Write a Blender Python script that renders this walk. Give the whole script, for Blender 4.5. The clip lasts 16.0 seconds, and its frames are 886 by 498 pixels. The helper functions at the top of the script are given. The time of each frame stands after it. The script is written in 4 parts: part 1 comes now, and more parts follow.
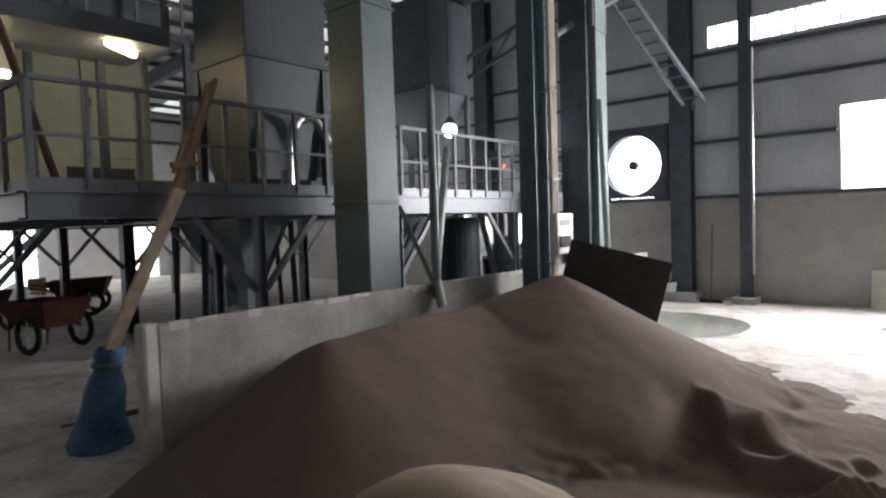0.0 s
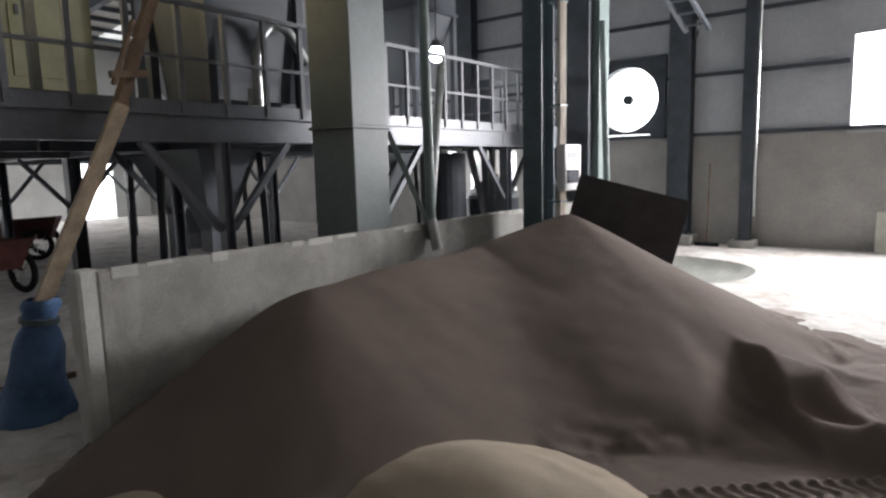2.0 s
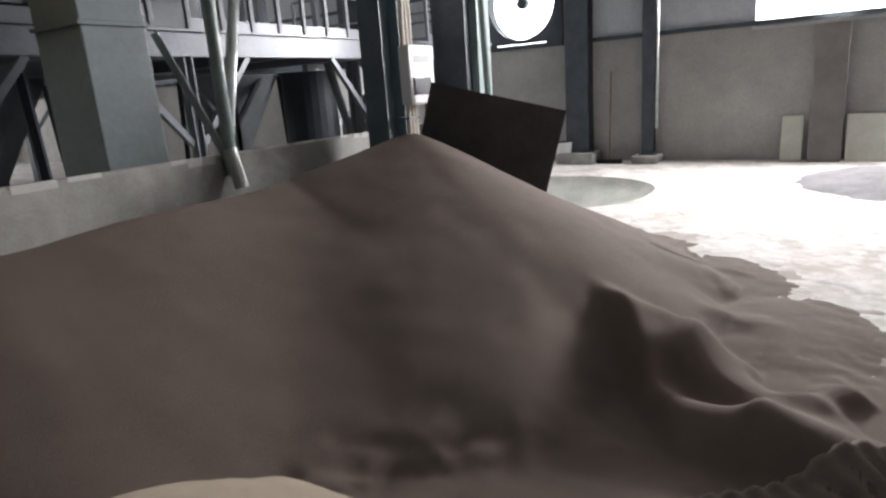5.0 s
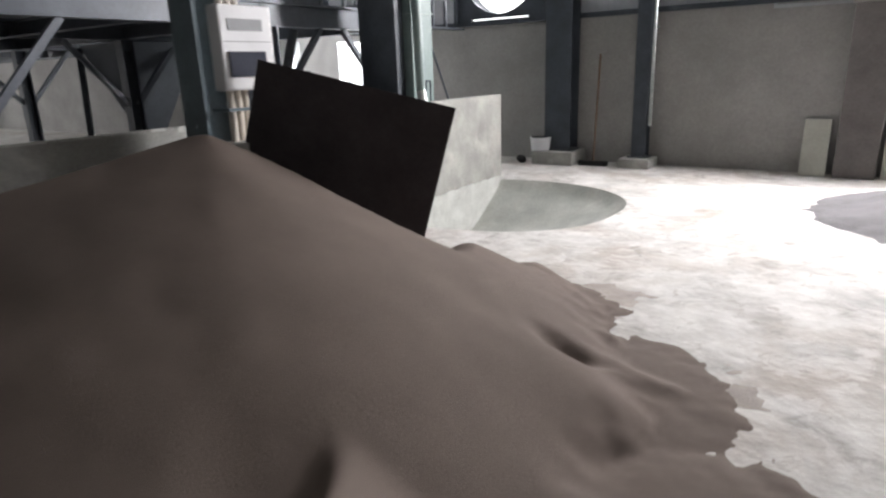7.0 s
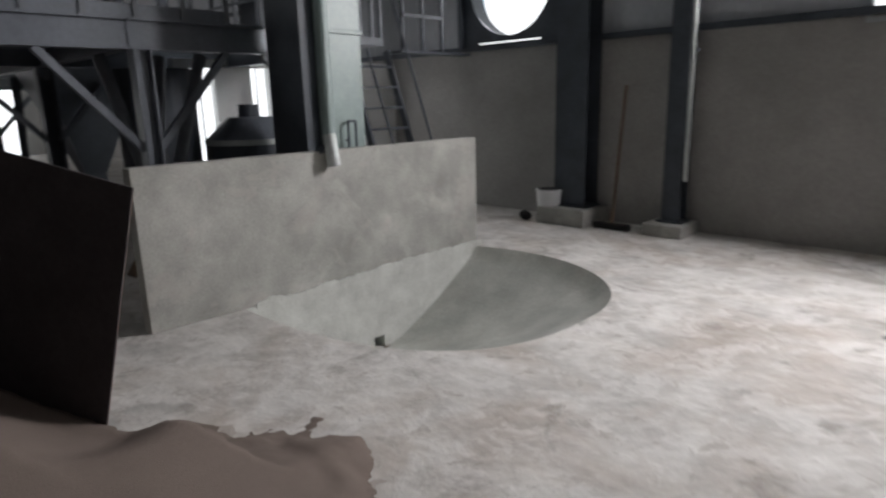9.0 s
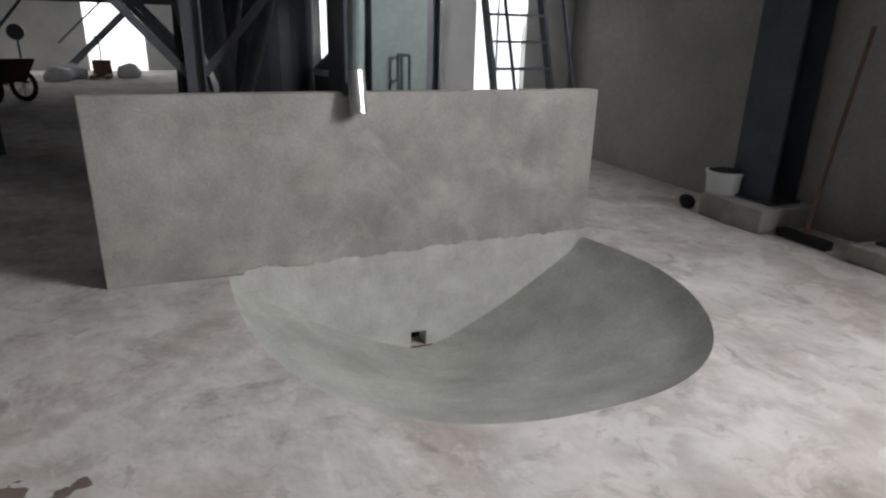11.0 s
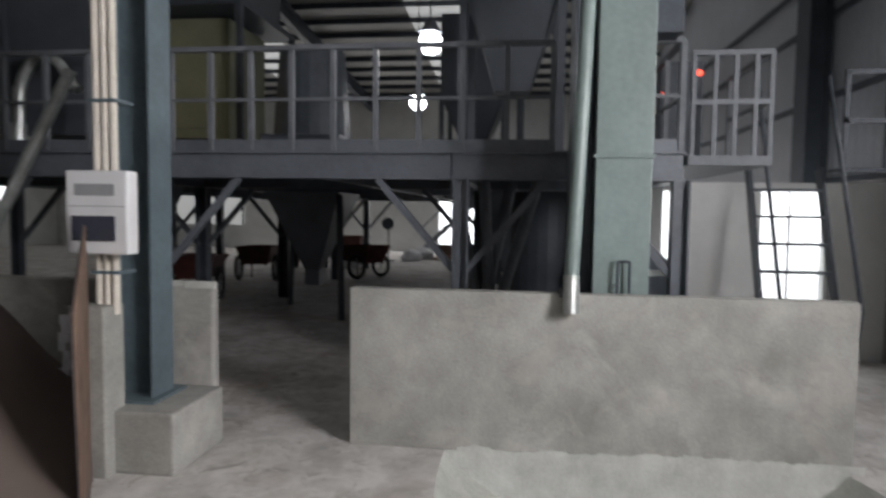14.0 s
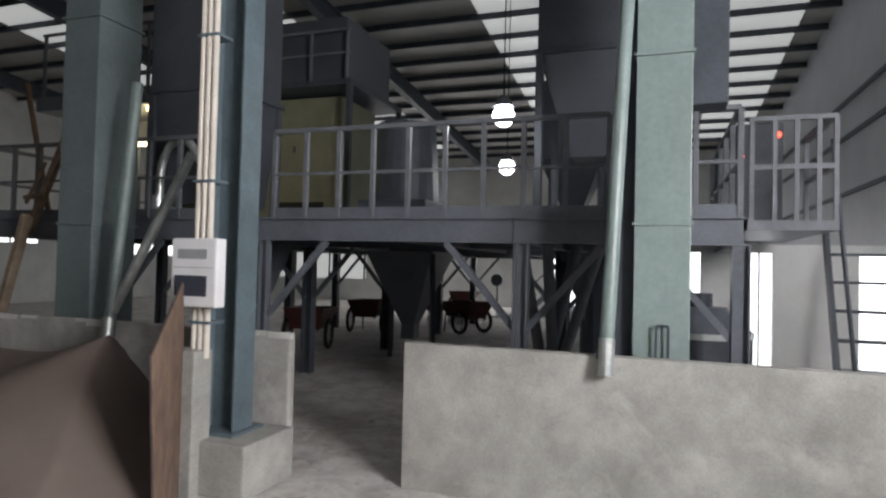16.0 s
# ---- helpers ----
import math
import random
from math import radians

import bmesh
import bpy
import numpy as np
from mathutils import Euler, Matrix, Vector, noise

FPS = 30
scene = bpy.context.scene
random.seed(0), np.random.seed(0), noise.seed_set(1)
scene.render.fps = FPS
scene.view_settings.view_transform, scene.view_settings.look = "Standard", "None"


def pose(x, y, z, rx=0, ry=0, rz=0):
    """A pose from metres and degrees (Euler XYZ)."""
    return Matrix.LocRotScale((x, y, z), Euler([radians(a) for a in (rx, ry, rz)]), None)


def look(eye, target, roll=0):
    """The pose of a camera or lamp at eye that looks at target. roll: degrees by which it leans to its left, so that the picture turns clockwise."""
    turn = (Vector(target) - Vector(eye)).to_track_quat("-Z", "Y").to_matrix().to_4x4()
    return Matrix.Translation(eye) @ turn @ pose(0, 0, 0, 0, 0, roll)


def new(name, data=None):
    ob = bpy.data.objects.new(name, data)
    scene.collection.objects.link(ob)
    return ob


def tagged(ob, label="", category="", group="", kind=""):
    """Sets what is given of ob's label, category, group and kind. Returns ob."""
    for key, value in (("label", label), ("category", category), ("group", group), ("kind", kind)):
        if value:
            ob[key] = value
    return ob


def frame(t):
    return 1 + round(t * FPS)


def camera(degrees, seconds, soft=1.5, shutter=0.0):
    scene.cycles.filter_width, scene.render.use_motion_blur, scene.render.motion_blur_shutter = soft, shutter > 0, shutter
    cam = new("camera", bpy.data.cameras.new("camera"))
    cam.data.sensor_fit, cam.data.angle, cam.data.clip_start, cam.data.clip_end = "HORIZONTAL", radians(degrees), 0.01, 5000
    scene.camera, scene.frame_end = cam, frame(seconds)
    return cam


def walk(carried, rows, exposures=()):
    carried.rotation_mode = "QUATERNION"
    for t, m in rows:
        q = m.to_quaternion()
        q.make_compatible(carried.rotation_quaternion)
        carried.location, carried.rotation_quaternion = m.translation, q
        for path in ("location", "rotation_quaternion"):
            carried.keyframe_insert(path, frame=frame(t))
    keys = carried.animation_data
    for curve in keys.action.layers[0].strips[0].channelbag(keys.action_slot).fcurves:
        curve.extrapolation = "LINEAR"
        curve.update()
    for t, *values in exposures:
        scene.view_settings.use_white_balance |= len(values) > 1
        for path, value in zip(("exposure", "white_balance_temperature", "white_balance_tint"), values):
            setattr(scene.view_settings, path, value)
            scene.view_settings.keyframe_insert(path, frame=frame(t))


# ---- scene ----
cam = camera(71.2, 16.0, soft=2.4, shutter=0.4)
EXPOSURES = [(0, 0.32), (3, 0.58), (6.2, 0.38), (7.5, -0.15), (9, -0.98), (11.5, -1.13), (13, -1.1), (14, -0.82), (16, -0.48)]
PATH = [
    (0, (0.068, 0.283, 1.816), (-1.215, 1.815, 1.73), -1.9),
    (0.5, (0.042, 0.348, 1.783), (-1.264, 1.862, 1.714), -2.0),
    (1, (-0.025, 0.488, 1.735), (-1.392, 1.946, 1.645), -1.1),
    (1.5, (-0.302, 0.686, 1.702), (-1.52, 2.263, 1.525), 0.1),
    (2, (-0.69, 0.782, 1.694), (-1.889, 2.36, 1.425), -1.5),
    (2.5, (-0.931, 0.914, 1.669), (-2.194, 2.447, 1.432), -4.8),
    (3, (-0.975, 0.964, 1.663), (-1.924, 2.687, 1.304), -5.9),
    (5.5, (-0.585, 2.887, 1.463), (-1.601, 4.523, 0.923), -4.0),
    (6, (-0.583, 3.442, 1.459), (-1.52, 5.11, 0.878), -5.3),
    (6.5, (-0.479, 3.899, 1.483), (-1.657, 5.422, 0.942), -5.6),
    (7, (-0.427, 4.493, 1.467), (-1.523, 6.069, 0.908), -2.0),
    (7.5, (-0.342, 5.039, 1.449), (-1.503, 6.577, 0.912), -7.7),
    (8, (-0.239, 5.714, 1.496), (-1.41, 7.237, 0.941), -9.3),
    (8.5, (-0.324, 6.425, 1.485), (-1.42, 8.016, 0.969), -4.7),
    (9, (-0.343, 7.043, 1.498), (-1.702, 8.433, 1.028), -1.5),
    (11.5, (-0.684, 9.248, 1.48), (-2.458, 9.89, 0.817), 1.0),
    (12, (-0.674, 9.332, 1.48), (-2.488, 9.895, 0.854), 0.8),
    (12.5, (-0.685, 9.327, 1.501), (-2.507, 9.874, 0.881), 0.5),
    (13, (-0.627, 9.357, 1.461), (-2.508, 9.788, 0.935), 2.4),
    (13.5, (-0.486, 9.515, 1.601), (-2.471, 9.515, 1.358), 0.7),
    (14, (-0.297, 9.682, 1.663), (-2.276, 9.423, 1.543), 0.8),
    (14.5, (-0.243, 10.099, 1.666), (-2.115, 9.398, 1.727), 1.8),
    (15, (-0.172, 10.263, 1.715), (-2.007, 9.479, 1.85), -1.4),
    (15.5, (-0.089, 10.306, 1.715), (-1.959, 9.605, 1.828), 0.2),
    (16, (-0.05, 10.323, 1.733), (-1.939, 9.667, 1.783), 1.4),
]
walk(cam, [(t, look(eye, target, roll)) for t, eye, target, roll in PATH], EXPOSURES)

# ---- world, sun, daylight openings, roof fill ----
world = bpy.data.worlds.new("sky")
scene.world = world
world.use_nodes = True
wn, wl = world.node_tree.nodes, world.node_tree.links
sky = wn.new("ShaderNodeTexSky")
sky.sky_type, sky.sun_disc = "NISHITA", False
sky.sun_elevation, sky.sun_rotation = radians(48), radians(20)
wl.new(sky.outputs[0], wn["Background"].inputs[0])
wn["Background"].inputs[1].default_value = 0.15
sun_data = bpy.data.lights.new("sun", "SUN")
sun_data.energy, sun_data.angle, sun_data.color = 1.2, radians(12), (1.0, 0.96, 0.9)
sun_ob = new("sun", sun_data)
sun_ob.matrix_world = look((0, 30, 33), (-3, 0, 0))


def area_light(name, eye, target, w, h, power, color=(1.0, 0.965, 0.985)):
    """Area lamp of w by h metres: daylight at an opening, or added fill."""
    data = bpy.data.lights.new(name, "AREA")
    data.shape, data.size, data.size_y, data.energy, data.color = "RECTANGLE", w, h, power, color
    ob = new(name, data)
    ob.matrix_world = look(eye, target)
    return ob


area_light("daylight_window", (-0.535, 13.84, 2.9), (-0.9, 6.0, 2.5), 2.1, 1.55, 1150)
area_light("daylight_clerestory", (1.0, 13.7, 5.42), (0.5, 9.0, 2.5), 9.5, 0.4, 140)
area_light("daylight_fan", (-5.6, 13.7, 2.95), (-5.2, 8.0, 1.5), 1.1, 1.1, 40)
area_light("daylight_doors", (-25.3, 4.5, 2.0), (-15.0, 4.5, 0.5), 13.0, 3.0, 330)
area_light("daylight_roof_west", (-14.5, 3.0, 6.75), (-14.5, 3.0, 0), 8.0, 18.0, 34)
# added fill lamp below the east roof, which has no skylight there
area_light("fill_roof_east", (1.8, 2.5, 6.7), (1.5, 2.5, 0), 6.5, 16.0, 14)
area_light("daylight_annex", (-8.1, 12.85, 1.2), (-5.0, 12.7, 0.8), 0.7, 1.8, 45)


# ---- materials ----
def mat(name, base, rough=0.8, metal=0.0, var=0.25, scale=3.0, fine=40.0, bump=0.15, dark=None, spec=0.3):
    """A procedural surface: base colour varied at two scales, with relief and stains."""
    m = bpy.data.materials.new(name)
    m.use_nodes = True
    n, l = m.node_tree.nodes, m.node_tree.links
    b = n["Principled BSDF"]
    co = n.new("ShaderNodeTexCoord")
    big = n.new("ShaderNodeTexNoise")
    big.inputs["Scale"].default_value, big.inputs["Detail"].default_value, big.inputs["Roughness"].default_value = scale, 6, 0.62
    small = n.new("ShaderNodeTexNoise")
    small.inputs["Scale"].default_value, small.inputs["Detail"].default_value = fine, 3
    l.new(co.outputs["Object"], big.inputs["Vector"])
    l.new(co.outputs["Object"], small.inputs["Vector"])
    ramp = n.new("ShaderNodeValToRGB")
    d = dark or [c * (1 - var) for c in base]
    ramp.color_ramp.elements[0].color = (*d, 1)
    ramp.color_ramp.elements[1].color = (*[min(1, c * (1 + var * 0.5)) for c in base], 1)
    ramp.color_ramp.elements[0].position, ramp.color_ramp.elements[1].position = 0.32, 0.68
    l.new(big.outputs["Fac"], ramp.inputs["Fac"])
    mul = n.new("ShaderNodeMix")
    mul.data_type, mul.blend_type = "RGBA", "OVERLAY"
    mul.inputs["Factor"].default_value = min(0.35, 0.6 * var + 0.04)
    l.new(ramp.outputs["Color"], mul.inputs["A"])
    l.new(small.outputs["Fac"], mul.inputs["B"])
    l.new(mul.outputs["Result"], b.inputs["Base Color"])
    rr = n.new("ShaderNodeMapRange")
    rr.inputs["To Min"].default_value, rr.inputs["To Max"].default_value = max(0.05, rough - 0.12), min(1, rough + 0.12)
    l.new(big.outputs["Fac"], rr.inputs["Value"])
    l.new(rr.outputs["Result"], b.inputs["Roughness"])
    b.inputs["Metallic"].default_value = metal
    b.inputs["Specular IOR Level"].default_value = spec
    bp = n.new("ShaderNodeBump")
    bp.inputs["Strength"].default_value, bp.inputs["Distance"].default_value = bump, 0.02
    l.new(small.outputs["Fac"], bp.inputs["Height"])
    l.new(bp.outputs["Normal"], b.inputs["Normal"])
    return m


def glow(name, color, strength):
    m = bpy.data.materials.new(name)
    m.use_nodes = True
    b = m.node_tree.nodes["Principled BSDF"]
    b.inputs["Base Color"].default_value = (*color, 1)
    b.inputs["Emission Color"].default_value = (*color, 1)
    b.inputs["Emission Strength"].default_value = strength
    return m


CONCRETE = mat("concrete_grey", (0.36, 0.36, 0.335), 0.9, var=0.3, scale=2.2, fine=55, bump=0.08)
PLASTER_OLD = mat("render_pale", (0.55, 0.56, 0.53), 0.9, var=0.25, scale=3, fine=60, bump=0.12)
BOWL = mat("bowl_cement", (0.46, 0.475, 0.44), 0.7, var=0.3, scale=1.8, fine=45, bump=0.05)
FLOOR = mat("floor_dusty_concrete", (0.58, 0.565, 0.54), 0.88, var=0.3, scale=2.2, fine=9, bump=0.6)
def add_stain(m, color, scale, low, high, amount):
    """Brown spilt sand and dirt lying on a surface in irregular patches."""
    n, l = m.node_tree.nodes, m.node_tree.links
    b = n["Principled BSDF"]
    src = b.inputs["Base Color"].links[0].from_socket
    co = n.new("ShaderNodeTexCoord")
    t = n.new("ShaderNodeTexNoise")
    t.inputs["Scale"].default_value, t.inputs["Detail"].default_value, t.inputs["Roughness"].default_value, t.inputs["Distortion"].default_value = scale, 8, 0.65, 0.6
    l.new(co.outputs["Object"], t.inputs["Vector"])
    r = n.new("ShaderNodeMapRange")
    r.inputs["From Min"].default_value, r.inputs["From Max"].default_value, r.inputs["To Max"].default_value = low, high, amount
    l.new(t.outputs["Fac"], r.inputs["Value"])
    x = n.new("ShaderNodeMix")
    x.data_type = "RGBA"
    l.new(r.outputs["Result"], x.inputs["Factor"])
    l.new(src, x.inputs["A"])
    x.inputs["B"].default_value = (*color, 1)
    l.new(x.outputs["Result"], b.inputs["Base Color"])


add_stain(FLOOR, (0.36, 0.3, 0.25), 0.9, 0.47, 0.7, 0.75)
add_stain(FLOOR, (0.22, 0.2, 0.18), 2.6, 0.57, 0.68, 0.6)
add_stain(FLOOR, (0.7, 0.685, 0.66), 3.4, 0.52, 0.58, 0.45)
add_stain(FLOOR, (0.34, 0.31, 0.28), 5.5, 0.6, 0.64, 0.5)
add_stain(CONCRETE, (0.44, 0.405, 0.38), 2.7, 0.56, 0.6, 0.3)
add_stain(BOWL, (0.38, 0.37, 0.34), 4.2, 0.55, 0.6, 0.3)
add_stain(CONCRETE, (0.58, 0.57, 0.54), 1.6, 0.55, 0.7, 0.5)
add_stain(BOWL, (0.3, 0.26, 0.22), 1.1, 0.55, 0.75, 0.4)
add_stain(CONCRETE, (0.27, 0.265, 0.25), 3.5, 0.56, 0.72, 0.5)
SAND = mat("sand_brown", (0.165, 0.133, 0.117), 0.95, var=0.16, scale=1.2, fine=220, bump=0.35, spec=0.15)
SAND_PALE = mat("sand_pale", (0.4, 0.34, 0.27), 0.95, var=0.18, scale=2, fine=200, bump=0.3, spec=0.15)
SAND_FILM = mat("sand_film", (0.4, 0.36, 0.33), 0.95, var=0.3, scale=3, fine=120, bump=0.3, spec=0.15)
# brown sand again, lightened in colour for the highlights on the tread ridges
SAND_TRACK_LIT = mat("sand_track_lit", (0.22, 0.185, 0.165), 0.95, var=0.2, scale=4, fine=180, bump=0.3, spec=0.15)
SAND_GREY = mat("sand_grey", (0.17, 0.165, 0.17), 0.95, var=0.2, scale=2, fine=180, bump=0.4, spec=0.15)
STEEL_BLUE = mat("painted_steel_blue_grey", (0.12, 0.16, 0.18), 0.5, 0.0, 0.25, 2.5, 30, 0.08)
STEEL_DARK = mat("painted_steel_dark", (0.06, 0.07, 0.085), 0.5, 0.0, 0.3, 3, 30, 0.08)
STEEL_GREEN = mat("painted_steel_grey_green", (0.21, 0.27, 0.26), 0.42, 0.0, 0.22, 1.6, 25, 0.06, spec=0.5)
STEEL_GREEN_DARK = mat("painted_steel_dull_green", (0.14, 0.175, 0.18), 0.42, 0.0, 0.25, 1.4, 25, 0.06, spec=0.5)
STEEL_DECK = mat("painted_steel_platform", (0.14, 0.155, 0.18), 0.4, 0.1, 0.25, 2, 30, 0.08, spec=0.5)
STEEL_RAIL = mat("painted_steel_rail", (0.16, 0.172, 0.19), 0.5, 0.1, 0.25, 4, 40, 0.05)
HOPPER = mat("painted_sheet_grey", (0.075, 0.083, 0.098), 0.5, 0.1, 0.2, 1.3, 30, 0.06)
CABINET = mat("cabinet_yellow_green", (0.2, 0.205, 0.14), 0.6, 0, 0.2, 1.2, 30, 0.05)
GALV = mat("galvanised_pipe", (0.5, 0.53, 0.52), 0.32, 0.6, 0.25, 6, 40, 0.05, spec=0.5)
PLATE = mat("dark_steel_plate", (0.06, 0.053, 0.056), 0.6, 0.2, 0.3, 2.5, 50, 0.1)
RUST = mat("rusty_steel", (0.2, 0.135, 0.1), 0.85, 0.1, 0.4, 5, 60, 0.3)
TIMBER = mat("raw_timber", (0.46, 0.37, 0.27), 0.8, 0, 0.3, 7, 70, 0.25)
TIMBER_DARK = mat("stained_timber", (0.25, 0.18, 0.13), 0.85, 0, 0.35, 7, 60, 0.3)
WALLMETAL = mat("wall_sheet_grey", (0.43, 0.445, 0.475), 0.5, 0.15, 0.14, 0.9, 18, 0.05)
PIER = mat("pier_brown_grey", (0.19, 0.175, 0.17), 0.9, 0, 0.25, 2, 30, 0.2)
DADO = mat("wall_plaster_grey", (0.33, 0.32, 0.31), 0.92, 0, 0.22, 0.9, 30, 0.15)
WALLWHITE = mat("wall_whitewash", (0.74, 0.75, 0.74), 0.9, 0, 0.14, 1.2, 30, 0.1)
ROOF = mat("roof_sheet_pale", (0.42, 0.42, 0.4), 0.6, 0, 0.12, 0.7, 20, 0.05)
PLASTIC = mat("plastic_white", (0.72, 0.73, 0.74), 0.4, 0, 0.08, 3, 50, 0.02, spec=0.5)
PLASTIC_DARK = mat("plastic_smoked", (0.05, 0.055, 0.075), 0.2, 0, 0.1, 3, 50, 0.02, spec=0.6)
GREYLABEL = mat("label_grey", (0.3, 0.31, 0.32), 0.5, 0, 0.1, 8, 50, 0.0)
CONDUIT = mat("conduit_cream", (0.64, 0.6, 0.53), 0.5, 0, 0.15, 3, 40, 0.03)
BLUEWRAP = mat("blue_woven_plastic", (0.09, 0.17, 0.33), 0.6, 0, 0.4, 6, 90, 0.4)
REDCART = mat("cart_red_oxide", (0.085, 0.03, 0.026), 0.65, 0, 0.4, 4, 40, 0.2)
RUBBER = mat("black_rubber", (0.02, 0.02, 0.02), 0.8, 0, 0.3, 8, 60, 0.2)
BOARD = mat("pale_board", (0.56, 0.56, 0.5), 0.7, 0, 0.15, 3, 40, 0.1)
PAPER = mat("paper_white", (0.75, 0.76, 0.8), 0.8, 0, 0.1, 9, 60, 0.3)
REDLAMP = glow("indicator_red", (1.0, 0.08, 0.04), 5)
BULB = glow("lamp_white", (0.93, 0.95, 1.0), 28)
TUBE = glow("lamp_warm", (1.0, 0.8, 0.42), 9)
DAY = glow("daylight_pane", (0.96, 0.98, 1.0), 3.2)
DAYSOFT = glow("daylight_pane_soft", (0.95, 0.97, 0.96), 0.5)


# ---- builders ----
def smooth(a, b, v):
    k = max(0.0, min(1.0, (v - a) / (b - a)))
    return k * k * (3 - 2 * k)


def box(bm, x0, y0, z0, x1, y1, z1, bev=0.0):
    r = bmesh.ops.create_cube(bm, size=1, matrix=Matrix.Translation(((x0 + x1) / 2, (y0 + y1) / 2, (z0 + z1) / 2)) @ Matrix.Diagonal((abs(x1 - x0), abs(y1 - y0), abs(z1 - z0), 1)))
    if bev:
        es = list({e for v in r["verts"] for e in v.link_edges})
        bmesh.ops.bevel(bm, geom=es, offset=bev, segments=2, affect="EDGES", profile=0.6)


def rod(bm, a, b, r, seg=10, r2=None):
    a, b = Vector(a), Vector(b)
    d = b - a
    m = Matrix.Translation((a + b) / 2) @ d.to_track_quat("Z", "Y").to_matrix().to_4x4()
    bmesh.ops.create_cone(bm, cap_ends=True, segments=seg, radius1=r, radius2=r if r2 is None else r2, depth=d.length, matrix=m)


def bar(bm, a, b, w, h, bev=0.0):
    """A straight square bar from a to b, w wide and h deep."""
    a, b = Vector(a), Vector(b)
    d = b - a
    q = d.to_track_quat("Y", "Z").to_matrix().to_4x4()
    r = bmesh.ops.create_cube(bm, size=1, matrix=Matrix.Translation((a + b) / 2) @ q @ Matrix.Diagonal((w, d.length, h, 1)))
    if bev:
        bmesh.ops.bevel(bm, geom=list({e for v in r["verts"] for e in v.link_edges}), offset=bev, segments=1, affect="EDGES")


def ibeam(bm, a, b, w, h, t=0.016):
    """An H section from a to b: flanges w wide, h deep (depth along the track's Z)."""
    a, b = Vector(a), Vector(b)
    d = b - a
    q = Matrix.Translation((a + b) / 2) @ d.to_track_quat("Y", "Z").to_matrix().to_4x4()
    u, v, c = w / 2, h / 2, t / 2
    prof = [(-u, -v), (u, -v), (u, -v + t), (c, -v + t), (c, v - t), (u, v - t), (u, v), (-u, v), (-u, v - t), (-c, v - t), (-c, -v + t), (-u, -v + t)]
    ends = [[bm.verts.new(q @ Vector((px, s * d.length / 2, pz))) for px, pz in prof] for s in (-1, 1)]
    for i in range(12):
        bm.faces.new((ends[0][i], ends[0][(i + 1) % 12], ends[1][(i + 1) % 12], ends[1][i]))
    bm.faces.new(ends[0]), bm.faces.new(ends[1][::-1])
    bmesh.ops.recalc_face_normals(bm, faces=bm.faces)


def link(name, bm, material, smooth=False):
    me = bpy.data.meshes.new(name)
    bm.normal_update()
    bm.to_mesh(me)
    bm.free()
    me.materials.append(material)
    if smooth:
        me.shade_smooth()
    return new(name, me)


def part(name, bm, material, parent, label="", smooth=False):
    ob = link(name, bm, material, smooth)
    ob.parent = parent
    if label:
        ob["label"] = label
    return ob


def thing(name, label, category, group="", at=(0, 0, 0)):
    ob = new(name)
    ob.location = at
    ob.empty_display_size = 0.1
    return tagged(ob, label, category, group)


def boxes(*rows, bev=0.0):
    bm = bmesh.new()
    for r in rows:
        box(bm, *r, bev=bev)
    return bm


def bars(*rows):
    bm = bmesh.new()
    for a, b, w, h in rows:
        bar(bm, a, b, w, h)
    return bm


def rods(*rows):
    bm = bmesh.new()
    for r in rows:
        rod(bm, *r)
    return bm


def structure(name, bm, material, label, category, smooth=False):
    return tagged(link(name, bm, material, smooth), label, category, kind="structure")


# ---- the hall: floor with the pit, walls, roof ----
X0, X1, Y0, Y1 = -25.5, 6.0, -11.0, 13.8
WX = -4.51                      # face of the low concrete walls
PC, PA, PB = 10.58, 2.05, 1.42  # pit: middle of its straight side, depth from the wall, half length


def pit_edge(k):
    """k from 0 to 1 along the curved rim."""
    a = math.pi * (k - 0.5)
    c, s = abs(math.cos(a)), math.sin(a)
    if s < 0:
        return (WX + PA * c ** 0.75, PC - PB * (-s) ** 0.75)
    return (WX + PA * c ** 0.88, PC + PB * s ** 0.88 * (1 - 0.15 * (1 - c) ** 4))


rim = [pit_edge(i / 64) for i in range(65)]
loop = rim + [(WX, rim[-1][1] + (rim[0][1] - rim[-1][1]) * i / 16) for i in range(1, 16)]


def to_border(px, py):
    cx, cy = WX + 0.6, PC
    dx, dy = px - cx, py - cy
    s = min((X1 - cx) / dx if dx > 1e-6 else ((X0 - cx) / dx if dx < -1e-6 else 1e9), (Y1 - cy) / dy if dy > 1e-6 else ((Y0 - cy) / dy if dy < -1e-6 else 1e9))
    return (cx + dx * s, cy + dy * s)


def make_floor():
    bm = bmesh.new()
    outer = [list(to_border(*p)) for p in loop]
    for c in ((X0, Y0), (X1, Y0), (X0, Y1), (X1, Y1)):
        k = min(range(len(outer)), key=lambda i: (outer[i][0] - c[0]) ** 2 + (outer[i][1] - c[1]) ** 2)
        outer[k] = list(c)
    rings = []
    for f in (0.0, 0.06, 0.2, 0.5, 1.0):
        rings.append([bm.verts.new((p[0] + (o[0] - p[0]) * f, p[1] + (o[1] - p[1]) * f, 0)) for p, o in zip(loop, outer)])
    n = len(loop)
    for a, b in zip(rings, rings[1:]):
        for i in range(n):
            bm.faces.new((a[i], b[i], b[(i + 1) % n], a[(i + 1) % n]))
    bmesh.ops.recalc_face_normals(bm, faces=bm.faces)
    return bm


structure("floor", make_floor(), FLOOR, "dusty pale concrete floor with worn stains", "floor")


